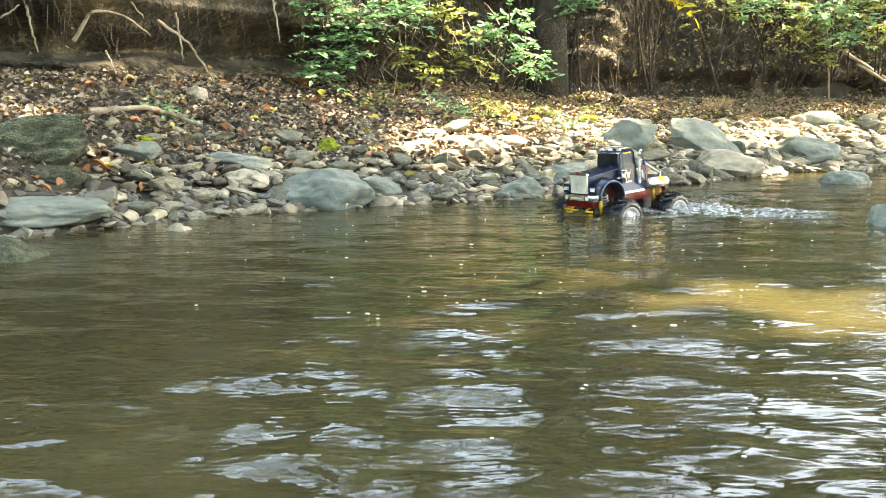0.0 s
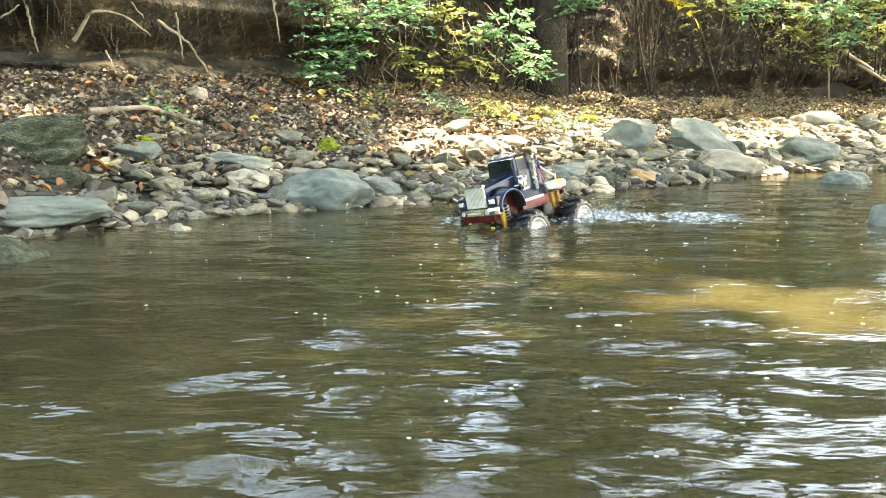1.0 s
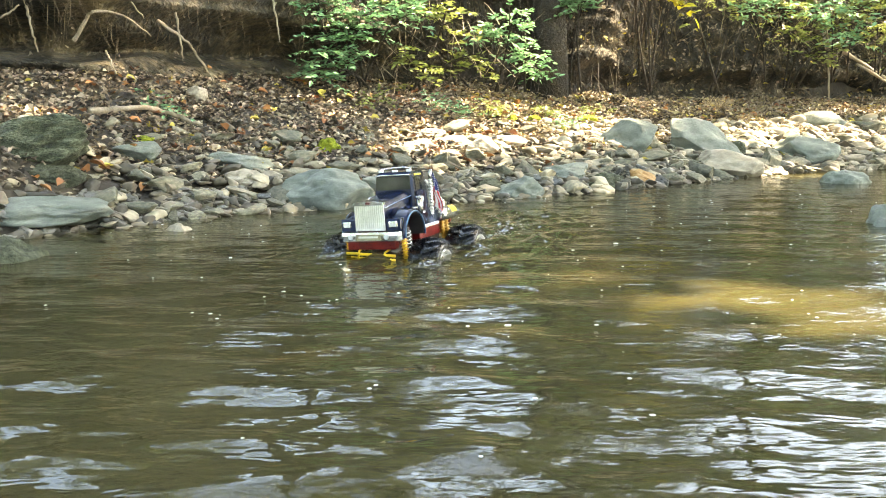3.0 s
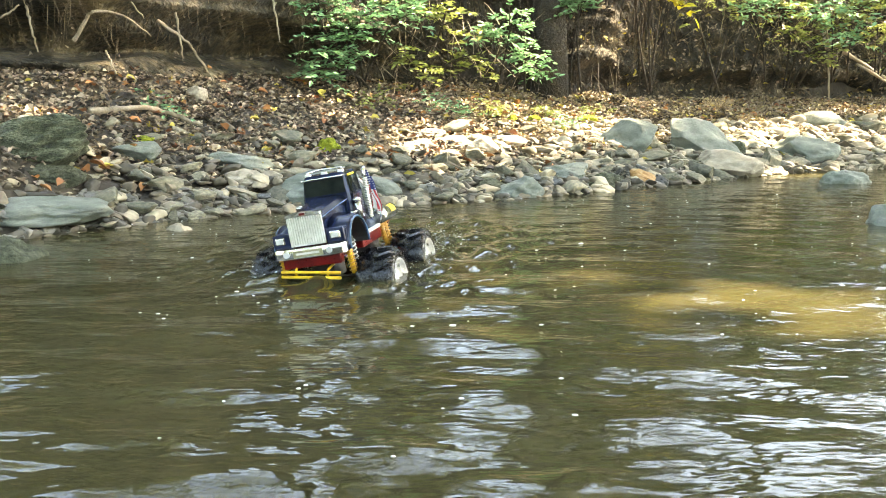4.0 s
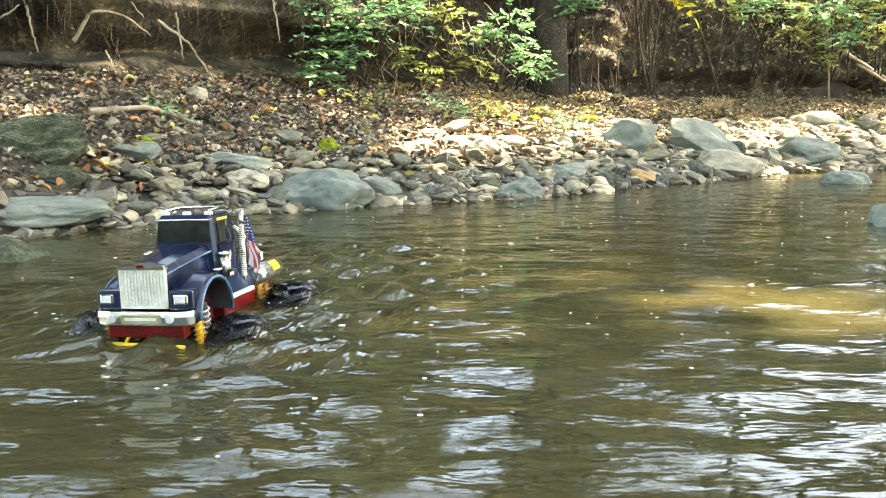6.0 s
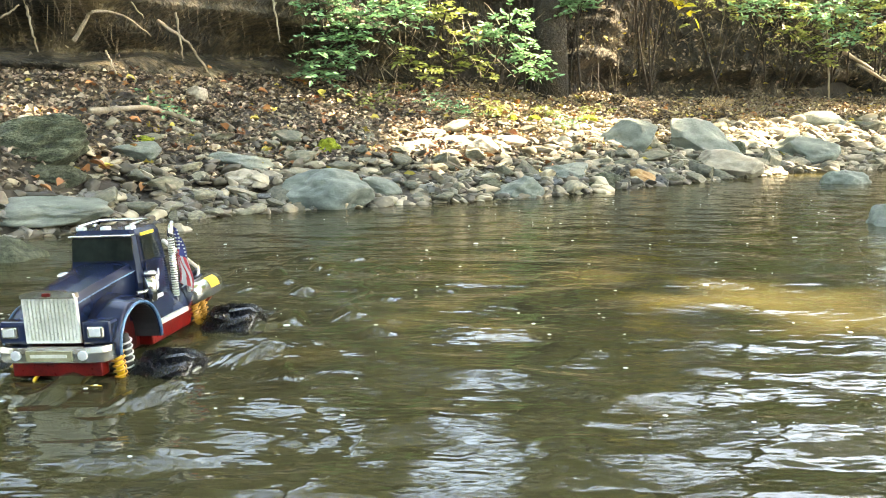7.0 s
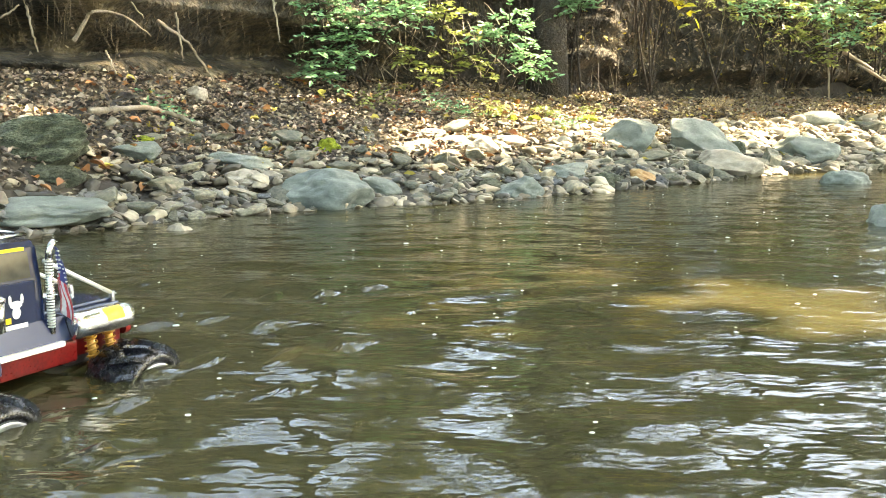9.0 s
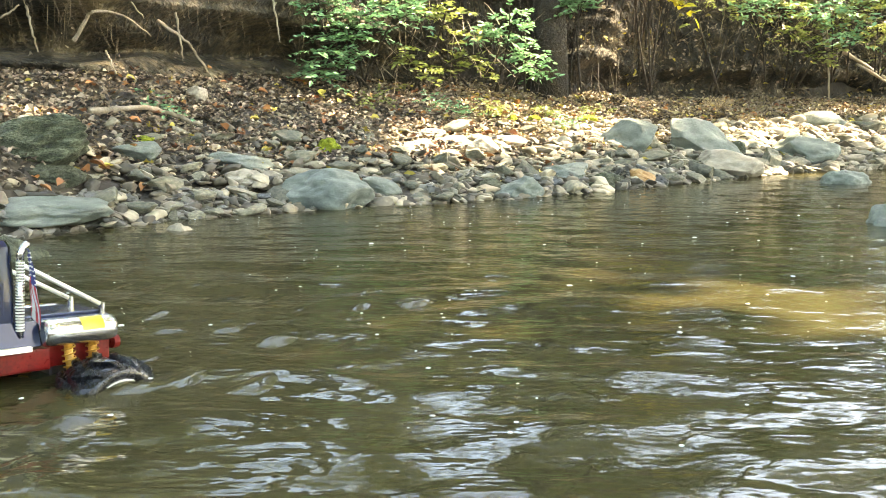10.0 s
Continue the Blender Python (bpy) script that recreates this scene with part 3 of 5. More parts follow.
        part("yellow_tag", boxes((-.188, -.180, lo, hi + .0002, .034, .042)), YELLOW, cab)
        lo, hi = sorted((s * .0575, s * .0600))
        part("yellow_strip", boxes((-.222, -.180, lo, hi, .1365, .1415)), YELLOW, cab, "yellow sticker above the side window")
        # air cleaner and mirror bracket
        bm = bmesh.new()
        tube(bm, [(-.160, s * .078, .028), (-.160, s * .078, .072)], .0095, 18)
        tube(bm, [(-.160, s * .078, .071), (-.160, s * .078, .077), (-.160, s * .078, .080)], [.0115, .0115, .006], 18)
        tube(bm, [(-.158, s * .078, .046), (-.135, s * .066, .046)], .004, 8)
        part("air_cleaner", bm, CHROME, truck, "chrome air cleaner canister", smooth=True)
        # running board
        lo, hi = sorted((s * .050, s * .082))
        bm = bmesh.new()
        loft(bm, [[(-.280, s * .05, .030), (-.280, s * .068, .028), (-.280, s * .083, -.008), (-.280, s * .05, -.012)], [(-.150, s * .05, .030), (-.150, s * .068, .028), (-.150, s * .083, -.008), (-.150, s * .05, -.012)]])
        board = part("running_board", bm, BLUE, truck)
        lo, hi = sorted((s * .066, s * .0895))
        part("step", boxes((-.264, -.150, lo, hi, -.0145, -.0065), bevel=.001), GRILLE, board, "chrome side step")
        # stack
        bm = bmesh.new()
        tube(bm, [(-.253, s * .074, .006), (-.253, s * .074, .122)], .0052, 16)
        stack = part("exhaust_pipe", bm, CHROME, truck, "chrome exhaust stack with a curved tip", smooth=True)
        bm = bmesh.new()
        for k in range(24):
            z = .016 + k * .0044
            tube(bm, [(-.253, s * .074, z), (-.253, s * .074, z + .002)], .0061, 14)
        part("heat_shield", bm, GRILLE, stack)
        bm = bmesh.new()
        tube(bm, [(-.253, s * .074, .120), (-.253, s * .074, .131), (-.257, s * .074, .140), (-.264, s * .074, .1465)], .0052, 14)
        part("stack_tip", bm, CHROME, stack, smooth=True)
        # rails
        bm = bmesh.new()
        tube(bm, [(-.258, s * .057, .116), (-.398, s * .048, .041)], .0036, 8)
        part("rail", bm, GRILLE, truck, "slanting chrome rail", smooth=True)
        bm = bmesh.new()
        tube(bm, [(-.398, s * .048, .024), (-.398, s * .048, .045)], .0052, 10)
        part("rail_post", bm, CHROME, truck)
        # tank
        prof = [(-.281, .004), (-.281, .017), (-.285, .0205), (-.300, .0212), (-.385, .0212), (-.395, .0195), (-.399, .012), (-.400, .003)]
        bm = bmesh.new()
        loft(bm, [[(x, s * .082 + r * math.cos(k * math.tau / 28), .010 + r * math.sin(k * math.tau / 28)) for k in range(28)] for x, r in prof])
        tank = part("fuel_tank", bm, ALLOY, truck, "polished cylindrical fuel tank", smooth=True)
        bm = bmesh.new()
        arc = [math.radians(a) for a in range(5, 72, 6)]
        if s < 0:
            arc = [math.pi - a for a in arc]
        loft(bm, [[(x, s * .082 + r * math.cos(a), .010 + r * math.sin(a)) for a in arc] + [(x, s * .082 + .0212 * math.cos(a), .010 + .0212 * math.sin(a)) for a in reversed(arc)] for x, r in ((-.335, .0218), (-.372, .0218))])
        part("tank_sticker", bm, YELLOW, tank, "yellow sticker on the tank")
        bm = bmesh.new()
        tube(bm, [(-.415, s * .050, -.022), (-.425, s * .050, -.022)], .011, 16)
        part("tail_lamp", bm, RED, truck, "round red tail lamp")
        # dampers
        damper(truck, "damper", (-.022, s * .086, -.004), (-.030, s * .088, -.085), ORANGE, YELLOW)
        damper(truck, "damper", (-.050, s * .086, .0), (-.060, s * .084, -.095), WHITE, BLACK)
        damper(truck, "damper", (-.330, s * .066, .0), (-.335, s * .074, -.085), ORANGE, ORANGE)
        damper(truck, "damper", (-.375, s * .060, .0), (-.372, s * .070, -.085), ORANGE, ORANGE)
    # roof rail
    bm = bmesh.new()
    tube(bm, [(-.170, -.048, .150), (-.172, -.047, .156), (-.236, -.047, .158), (-.240, 0, .158), (-.236, .047, .158), (-.172, .047, .156), (-.170, .048, .150)], .0026, 8)
    part("roof_rail", bm, CHROME, cab, smooth=True)
    for y in (-.045, 0, .045):
        part("roof_lamp", boxes((-.180, -.168, y - .007, y + .007, .148, .155), bevel=.002), WHITE, cab)
    # rear deck and chassis
    deck = part("rear_deck", boxes((-.405, -.250, -.058, .058, .012, .028), (-.400, -.262, -.045, .045, .026, .033), bevel=.003), BLUE, truck, "flat blue rear deck")
    part("chassis", boxes((-.412, -.016, -.050, .050, -.050, -.012), (-.30, -.155, -.074, .074, -.048, -.014), (-.02, .002, -.074, .074, -.052, -.024), bevel=.003), RED, truck, "red chassis and lower body")
    for x in (AX_F, AX_R):
        part("gearbox", boxes((x - .04, x + .035, -.03, .03, -.10, -.045), bevel=.006), BLACK, truck)
        bm = bmesh.new()
        tube(bm, [(x, -.10, AX_Z), (x, .10, AX_Z)], .010, 12)
        part("axle", bm, BLACK, truck)
    bm = bmesh.new()
    tube(bm, [(.010, -.072, -.064), (.010, .078, -.064)], .0040, 8)
    tube(bm, [(.010, -.072, -.076), (.010, .078, -.076)], .0040, 8)
    for y in (-.035, .045):
        tube(bm, [(.010, y, -.076), (.006, y, -.058), (-.02, y * 1.1, -.050)], .003, 8)
    skid = part("skid_bar", bm, YELLOW, truck, "yellow tubular skid bar", smooth=True)
    # flag tied behind the near stack
    flag_bits(truck)
    wheels = [make_wheel(truck, x, s) for x in (AX_F, AX_R) for s in (1, -1)]
    return truck, wheels, skid


def cloth(u, v):
    """The hanging flag: u away from the pipe, v down."""
    w = .010 + .020 * min(1, v * 1.4)
    return (-.262 - w * .10 * u - .006 * v, .076 + w * .85 * u + .005 * math.sin(u * 8 + v * 3) + .002 * math.sin(v * 9), .140 - .100 * v - .022 * u)


def flag_bits(truck):
    def sheet(u0, u1, v0, v1, out=0.0):
        """A piece of the furled flag: u across the cloth, v down it."""
        bm = bmesh.new()
        rings = []
        for i in range(9):
            v = v0 + (v1 - v0) * i / 8
            front, back = [], []
            for j in range(7):
                u = u0 + (u1 - u0) * j / 6
                x, y, z = cloth(u, v)
                front.append((x, y + .0008 + out, z))
                back.append((x, y - .0008 - out, z))
            rings.append(front + back[::-1])
        return loft(bm, rings)
    flag = part("flag", sheet(0, 1, .42, 1), WHITE, truck, "small furled red, white and blue striped flag", smooth=True)
    part("canton", sheet(0, 1, 0, .42), FLAGBLUE, flag, smooth=True)
    for k in range(5):
        part("stripe", sheet(k * .21, k * .21 + .105, .42, 1, .0004), FLAGRED, flag, smooth=True)
    stars = bmesh.new()
    for i in range(6):
        for j in range(3):
            u, v = .15 + .32 * j, .04 + .065 * i
            p = Vector(cloth(u, v))
            tube(stars, [p + Vector((0, -.0015, 0)), p + Vector((0, .0015, 0))], .0014, 5)
    part("stars", stars, WHITE, flag)


TRUCK, WHEELS, SKID = make_truck()


# ---- loose stones, pebbles and fallen leaves on the bank ----
BIG = [(r[0], r[1] + r[2] * .28, r[2] * .45) for r in ROCKS]


def beach_stones():
    rs = random.Random(21)
    shapes = [rock_data("stone", 100 + k, STONE, detail=3, planes=13 + k % 6, rough=.045, cut=(.28, .72)) for k in range(14)]
    placed, made = list(BIG), 0
    tries = 0
    while made < 300 and tries < 40000:
        tries += 1
        s = abs(rs.gauss(0, 0.48)) - 0.10
        x = rs.uniform(-2.2, 3.6)
        y = float(shore(x)) + s
        if abs(x) > 0.60 * y or s > 1.4 or (x < 0.3 and s > 1.0 and rs.random() < 0.8):
            continue
        u = 1 - made / 300
        w = (0.05 + 0.125 * u * u * rs.uniform(0.5, 1.1)) * (1.0 + 0.12 * max(0, x))
        if any((x - a) ** 2 + (y - b) ** 2 < (0.40 * w + 0.80 * c) ** 2 for a, b, c in placed):
            continue
        placed.append((x, y, w * 0.5))
        ob = new("stone", shapes[made % 14])
        ob.parent = GROUND
        h = w * rs.uniform(0.24, 0.55)
        ob.matrix_basis = pose(x, y, put_z(x, y) - h * 0.12 + rs.uniform(0, .025) * max(0, 1 - s), rs.gauss(0, 9), rs.gauss(0, 9), rs.uniform(0, 360)) @ Matrix.Diagonal((w * rs.uniform(.95, 1.35), w * rs.uniform(.6, .9), h, 1))
        made += 1


def scatter_rocks(name, n, seed, mat, sizes, spread, label, category, where, detail=2, rise=0.0):
    """Many small stones in one mesh."""
    rs = random.Random(seed)
    base = []
    for k in range(8):
        me = rock_data("tmp", 200 + k + seed, mat, detail=detail, planes=13, rough=.045, cut=(.28, .72))
        base.append((np.array([v.co[:] for v in me.vertices]), np.array([p.vertices[:] for p in me.polygons])))
        bpy.data.meshes.remove(me)
    V, Fc, at = [], [], 0
    while n > 0:
        x = rs.uniform(*where)
        s = spread(rs)
        y = float(shore(x)) + s
        if abs(x) > 0.62 * y + .1:
            continue
        n -= 1
        w = rs.uniform(*sizes) * (1.0 + 0.15 * max(0, x))
        vs, fs = base[rs.randrange(8)]
        m = pose(x, y, put_z(x, y) - w * 0.12 + rs.uniform(0, rise), rs.gauss(0, 14), rs.gauss(0, 14), rs.uniform(0, 360)) @ Matrix.Diagonal((w * rs.uniform(.9, 1.5), w * rs.uniform(.6, 1), w * rs.uniform(.3, .65), 1))
        M = np.array(m)
        V.append(vs @ M[:3, :3].T + M[:3, 3])
        Fc.append(fs + at)
        at += len(vs)
    return tagged(new(name, mesh(name, np.concatenate(V).tolist(), np.concatenate(Fc).tolist(), mat)), label, category, kind="stuff")


def leaves(P, D, N, L, W, fold=0.18, curl=0.15):
    """Vertices and faces of many leaves: two halves folded along the rib."""
    D = D / np.linalg.norm(D, axis=1, keepdims=True)
    S = np.cross(D, N)
    S /= np.linalg.norm(S, axis=1, keepdims=True) + 1e-9
    N = np.cross(S, D)
    L, W = L[:, None], W[:, None]
    up = N * W * fold
    tip = P + D * L - N * L * curl
    a1, a2 = P + D * L * .30, P + D * L * .68 - N * L * curl * .35
    V = np.stack([P, a1 + S * W * .5 + up, a2 + S * W * .40 + up, tip, a2 - S * W * .40 + up, a1 - S * W * .5 + up], 1)
    n = len(P)
    i = np.arange(n)[:, None] * 6
    Fc = np.concatenate([i + np.array([[0, 1, 2, 3]]), i + np.array([[0, 3, 4, 5]])])
    return V.reshape(-1, 3), Fc


def leaf_object(name, data, mat, parent=None, label="", category="", kind=""):
    ob = new(name, mesh(name, data[0].tolist(), data[1].tolist(), mat, smooth=False))
    if parent:
        ob.parent = parent
    return tagged(ob, label, category, kind=kind)


def litter(name, n, seed, mat, size, label, lo, hi, xs=(-2.6, 4.6), power=1.0):
    rs = np.random.RandomState(seed)
    x = rs.uniform(*xs, n * 2)
    s = lo + (hi - lo) * rs.uniform(0, 1, n * 2) ** power
    y = shore(x) + s
    ok = np.abs(x) < 0.62 * y + .1
    x, y = x[ok][:n], y[ok][:n]
    k = len(x)
    z = lift(x, y) + 0.012 + np.abs(rs.normal(0, .010, k))
    z += np.array([0.035 * noise.noise(Vector((a, b, 0)) * 2.2) + 0.014 * noise.noise(Vector((a, b, 0)) * 9) for a, b in zip(x, y)])
    D = rs.normal(0, 1, (k, 3)) * (1, 1, .2)
    N = np.stack([rs.normal(0, .32, k), rs.normal(-.12, .32, k), np.ones(k)], -1)
    L = rs.uniform(*size, k)
    return leaf_object(name, leaves(np.stack([x, y, z], -1), D, N, L, L * rs.uniform(.45, .9, k), .25, .3), mat, None, label, "leaves", "stuff")


scatter_rocks("cobbles", 1500, 3, PEBBLE, (.035, .085), lambda r: abs(r.gauss(0, .42)) - .12, "mixed grey and tan cobbles along the water", "stones", (-2.2, 3.8), detail=3, rise=.02)
scatter_rocks("pebbles", 5200, 9, PEBBLE, (.012, .042), lambda r: abs(r.gauss(0, .85)) - .10, "small loose pebbles and stone chips", "pebbles", (-2.4, 4.4), rise=.012)
scatter_rocks("wet_stones", 460, 19, WETSTONE, (.03, .09), lambda r: r.uniform(-.10, .22), "dark wet stones along the waterline", "stones", (-1.6, 2.2), detail=3, rise=.01)
scatter_rocks("gravel_bar", 900, 14, PALEGRAVEL, (.03, .09), lambda r: r.uniform(.10, 1.25), "pale dry gravel and flat stones", "gravel", (.6, 4.4), rise=.012)
litter("leaf_litter", 44000, 4, LITTER, (.012, .038), "brown fallen leaves covering the upper bank", .30, 2.5, power=.75)
litter("tan_leaves", 7500, 5, TAN, (.016, .045), "dry tan leaves over the sunny end of the bank", .75, 2.35, xs=(.1, 4.6))
litter("yellow_leaves", 420, 6, FALLEN, (.03, .065), "scattered yellow fallen leaves", .05, 2.3)
litter("rusty_leaves", 800, 8, RUSTY, (.03, .07), "scattered rusty orange fallen leaves", .1, 2.4)


def bank_litter(name, n, seed, mat, size, label, xr, vr):
    """Leaves caught on the face of the bank."""
    rs = np.random.RandomState(seed)
    P = np.array([bank_point(x, v) for x, v in zip(rs.uniform(*xr, n), rs.uniform(*vr, n))])
    P[:, 1] -= .015
    P[:, 2] += .012
    D = rs.normal(0, 1, (n, 3)) * (1, .6, .5)
    N = np.stack([rs.normal(0, .4, n), rs.normal(-.6, .4, n), np.ones(n) * .8], -1)
    L = rs.uniform(*size, n)
    return leaf_object(name, leaves(P, D, N, L, L * rs.uniform(.45, .85, n), .2, .25), mat, None, label, "leaves", "stuff")


bank_litter("bank_leaves", 3000, 15, LITTER, (.02, .05), "brown leaves caught on the slope of the bank", (.7, 5.5), (.0, .6))
bank_litter("ledge_leaves", 900, 16, LITTER, (.012, .035), "dead leaves caught on the earth ledges", (-2.8, .8), (.0, .5))
bank_litter("slope_yellow_leaves", 150, 17, FALLEN, (.03, .07), "yellow leaves caught on the slope", (.9, 5.5), (.05, .6))


def stick(name, pts, r0, r1, mat, label, category="branch", bend=.005, seed=1, n=10):
    rs = random.Random(seed)
    pts = [Vector(p) for p in pts]
    fine = []
    for a, b in zip(pts, pts[1:]):
        for k in range(6):
            fine.append(a.lerp(b, k / 6))
    fine.append(pts[-1])
    for i in range(2):
        fine = [fine[0]] + [(fine[k - 1] + fine[k] * 2 + fine[k + 1]) / 4 for k in range(1, len(fine) - 1)] + [fine[-1]]
    fine = [p + Vector((rs.gauss(0, bend), rs.gauss(0, bend), rs.gauss(0, bend))) * .5 for p in fine]
    bm = bmesh.new()
    m = len(fine)
    tube(bm, fine, [(r0 + (r1 - r0) * k / (m - 1)) * rs.uniform(.85, 1.15) for k in range(m)], n)
    ob = part(name, bm, mat, None, smooth=True)
    return tagged(ob, label, category)


stick("driftwood", [(-1.50, 3.52, .385), (-1.36, 3.80, .40), (-1.27, 3.86, .375), (-1.12, 3.86, .315)], .014, .008, ROOT, "pale bare branch lying on the leaf litter", seed=2)
for k, pts in enumerate((
    [(-1.749, 4.0, .705), (-1.682, 4.0, .812), (-1.644, 3.98, .847), (-1.545, 4.1, .84), (-1.475, 4.25, .747)],
    [(-1.924, 3.92, .86), (-1.896, 3.9, .74), (-1.891, 3.93, .649)],
    [(-1.401, 4.44, .89), (-1.377, 4.42, .757), (-1.377, 4.45, .637)],
    [(-1.46, 4.32, .83), (-1.359, 4.45, .745), (-1.304, 4.55, .629), (-1.25, 4.62, .50)],
    [(-1.52, 4.1, 1.0), (-1.50, 4.08, .90), (-1.45, 4.1, .82)],
    [(-2.15, 3.9, .78), (-2.0, 3.85, .80), (-1.93, 3.87, .86)],
    [(-1.62, 4.05, .66), (-1.58, 4.0, .60), (-1.55, 4.02, .50)],
    [(-.95, 4.75, 1.0), (-.93, 4.72, .86), (-.92, 4.75, .75)],
)):
    stick("root", pts, .010 if k in (0, 3) else .006, .0035, ROOT, "pale bare root hanging from the eroded bank", "root", seed=k + 5)
stick("leaning_pole", [(3.5, 7.55, .92), (4.33, 7.95, .58)], .018, .012, ROOT, "dead pole leaning against the bank", seed=31)
stick("leaning_pole", [(3.75, 7.6, .76), (4.4, 7.9, .50)], .014, .010, ROOT, "dead pole leaning against the bank", seed=32)
stick("vine", [(3.2, 7.4, 1.36), (3.38, 7.42, 1.04), (3.46, 7.46, .44)], .011, .008, ROOT, "pale dead vine hanging to the ground", "vine", seed=33)


def fine_roots():
    rs = random.Random(77)
    bm_v, bm_f = [], []
    for _ in range(520):
        x, y, z = bank_point(rs.uniform(-2.8, -.2), rs.uniform(.17, .40))
        y -= rs.uniform(.0, .05)
        length = rs.uniform(.05, .24)
        r = rs.uniform(.0006, .0016)
        i0 = len(bm_v)
        dx, dy = rs.gauss(0, .05), rs.gauss(0, .03)
        for k in range(4):
            u = k / 3
            cx, cy, cz = x + dx * u + .012 * rs.gauss(0, 1) * u, y + dy * u, z - length * u
            for a in range(3):
                bm_v.append((cx + r * math.cos(a * 2.1) * (1 - .5 * u), cy + r * math.sin(a * 2.1) * (1 - .5 * u), cz))
        for k in range(3):
            for a in range(3):
                b = (a + 1) % 3
                bm_f.append((i0 + k * 3 + a, i0 + k * 3 + b, i0 + k * 3 + 3 + b, i0 + k * 3 + 3 + a))
    tagged(new("fine_roots", mesh("fine_roots", bm_v, bm_f, ROOTLET)), "curtain of fine brown roots below the bank edge", "roots", kind="stuff")


fine_roots()


# ---- shrubs ----
def sprays(rs, centre, radius, count, size, per=9, droop=.35):
    """Compound leaves: pairs of leaflets along short drooping stalks."""
    P, D, N, L = [], [], [], []
    for _ in range(count):
        d = rs.normal(0, 1, 3)
        d[2] = abs(d[2]) * .5 - .15
        d /= np.linalg.norm(d)
        o = np.array(centre) + rs.normal(0, .55, 3) * radius * (1, .8, .8)
        ln = size * rs.uniform(2.2, 3.6)
        side = np.cross(d, (0, 0, 1.0))
        side /= np.linalg.norm(side) + 1e-9
        for k in range(per):
            u = (k // 2 + 1) / (per / 2 + .5)
            p = o + d * ln * u - np.array((0, 0, droop * ln * u * u))
            sg = 1 if k % 2 else -1
            dd = d * .55 + side * sg * (.9 if k < per - 1 else .05) + rs.normal(0, .22, 3)
            P.append(p)
            D.append(dd)
            N.append(np.array((rs.normal(0, .35), rs.normal(-.25, .35), 1.0)))
            L.append(size * rs.uniform(.7, 1.25))
    L = np.array(L)
    return leaves(np.array(P), np.array(D), np.array(N), L, L * rs.uniform(.42, .62, len(L)), .12, .18)


def merge(parts):
    V, Fc, at = [], [], 0
    for v, f in parts:
        V.append(v)
        Fc.append(f + at)
        at += len(v)
    return np.concatenate(V), np.concatenate(Fc)


def shrub(root, clumps, mat, size, label, seed, count=34, stems=3, name="shrub"):
    """root: where the stems leave the ground; clumps: (x, y, z, radius)."""
    rs = np.random.RandomState(seed)
    rr = random.Random(seed)
    ob = tagged(new(name), label, "shrub")
    ob.location = root
    inv = Matrix.Translation(-Vector(root))
    for x, y, z, r in clumps:
        bm = bmesh.new()
        a, b = Vector(root) + Vector((rr.gauss(0, .06), rr.gauss(0, .04), 0)), Vector((x, y, z))
        mid = a.lerp(b, .5) + Vector((rr.gauss(0, .06), rr.gauss(0, .05), .10))
        pts = [a.lerp(mid, k / 4).lerp(mid.lerp(b, k / 4), k / 4) for k in range(5)]
        tube(bm, pts, [.009, .008, .0065, .005, .003], 6)
        for _ in range(5):
            e = b + Vector((rr.gauss(0, r), rr.gauss(0, r * .7), rr.gauss(0, r * .7)))
            tube(bm, [pts[3], pts[3].lerp(e, .5) + Vector((0, 0, .02)), e], [.004, .003, .0015], 5)
        bm.transform(inv)
        part("stem", bm, BARK, ob, smooth=True)
    v, f = merge([sprays(rs, c[:3], c[3], int(count * (c[3] / .15)), size) for c in clumps])
    leaf_object("foliage", (v - np.array(root), f), mat, ob)
    return ob


shrub((-.50, 5.30, .50), [(-.51, 5.2, .92, .15), (-.62, 5.12, .76, .14), (-.74, 5.05, .62, .10), (-.76, 5.05, 1.02, .12), (-.25, 5.3, 1.0, .15)], GREEN, .042, "leafy blue-green shrub at the foot of the bank", 3, 40)
shrub((-.15, 5.35, .50), [(-.18, 5.3, .67, .13), (.02, 5.35, .98, .09), (.15, 5.4, .70, .13)], LIME, .040, "yellow-green shrub with arching twigs", 4, 27)
shrub((.42, 5.6, .49), [(.44, 5.55, .93, .14), (.58, 5.62, .74, .12), (.30, 5.5, .84, .10), (.62, 5.62, .62, .08)], GREEN, .044, "green shrub with broad pale leaves beside a trunk", 5, 24)
shrub((.98, 6.15, .48), [(.97, 6.05, 1.12, .12), (1.1, 6.2, 1.3, .16)], GREEN, .055, "green leaves hanging before the dark trunk", 6, 26)
shrub((1.70, 6.75, .50), [(1.57, 6.5, 1.22, .13), (1.72, 6.6, 1.34, .14), (1.45, 6.5, 1.36, .12)], GOLD, .085, "sapling with glowing yellow leaves", 7, 7)
shrub((3.1, 7.5, .55), [(3.05, 7.2, 1.0, .22), (3.35, 7.3, .88, .14), (3.55, 7.4, 1.18, .24), (2.9, 7.2, 1.25, .22)], LIME, .042, "tangled yellow-green bush over the bank", 8, 26)
shrub((2.3, 7.0, .50), [(2.35, 6.95, 1.17, .24), (2.0, 6.85, 1.25, .22), (2.6, 7.05, 1.30, .24)], LIME, .040, "dry yellow-green bush on the slope", 9, 7)
shrub((4.1, 7.8, .55), [(4.0, 7.6, 1.05, .24), (4.3, 7.8, .85, .2), (3.9, 7.6, 1.3, .22)], LIME, .042, "dry yellow-green bush on the slope", 10, 22)
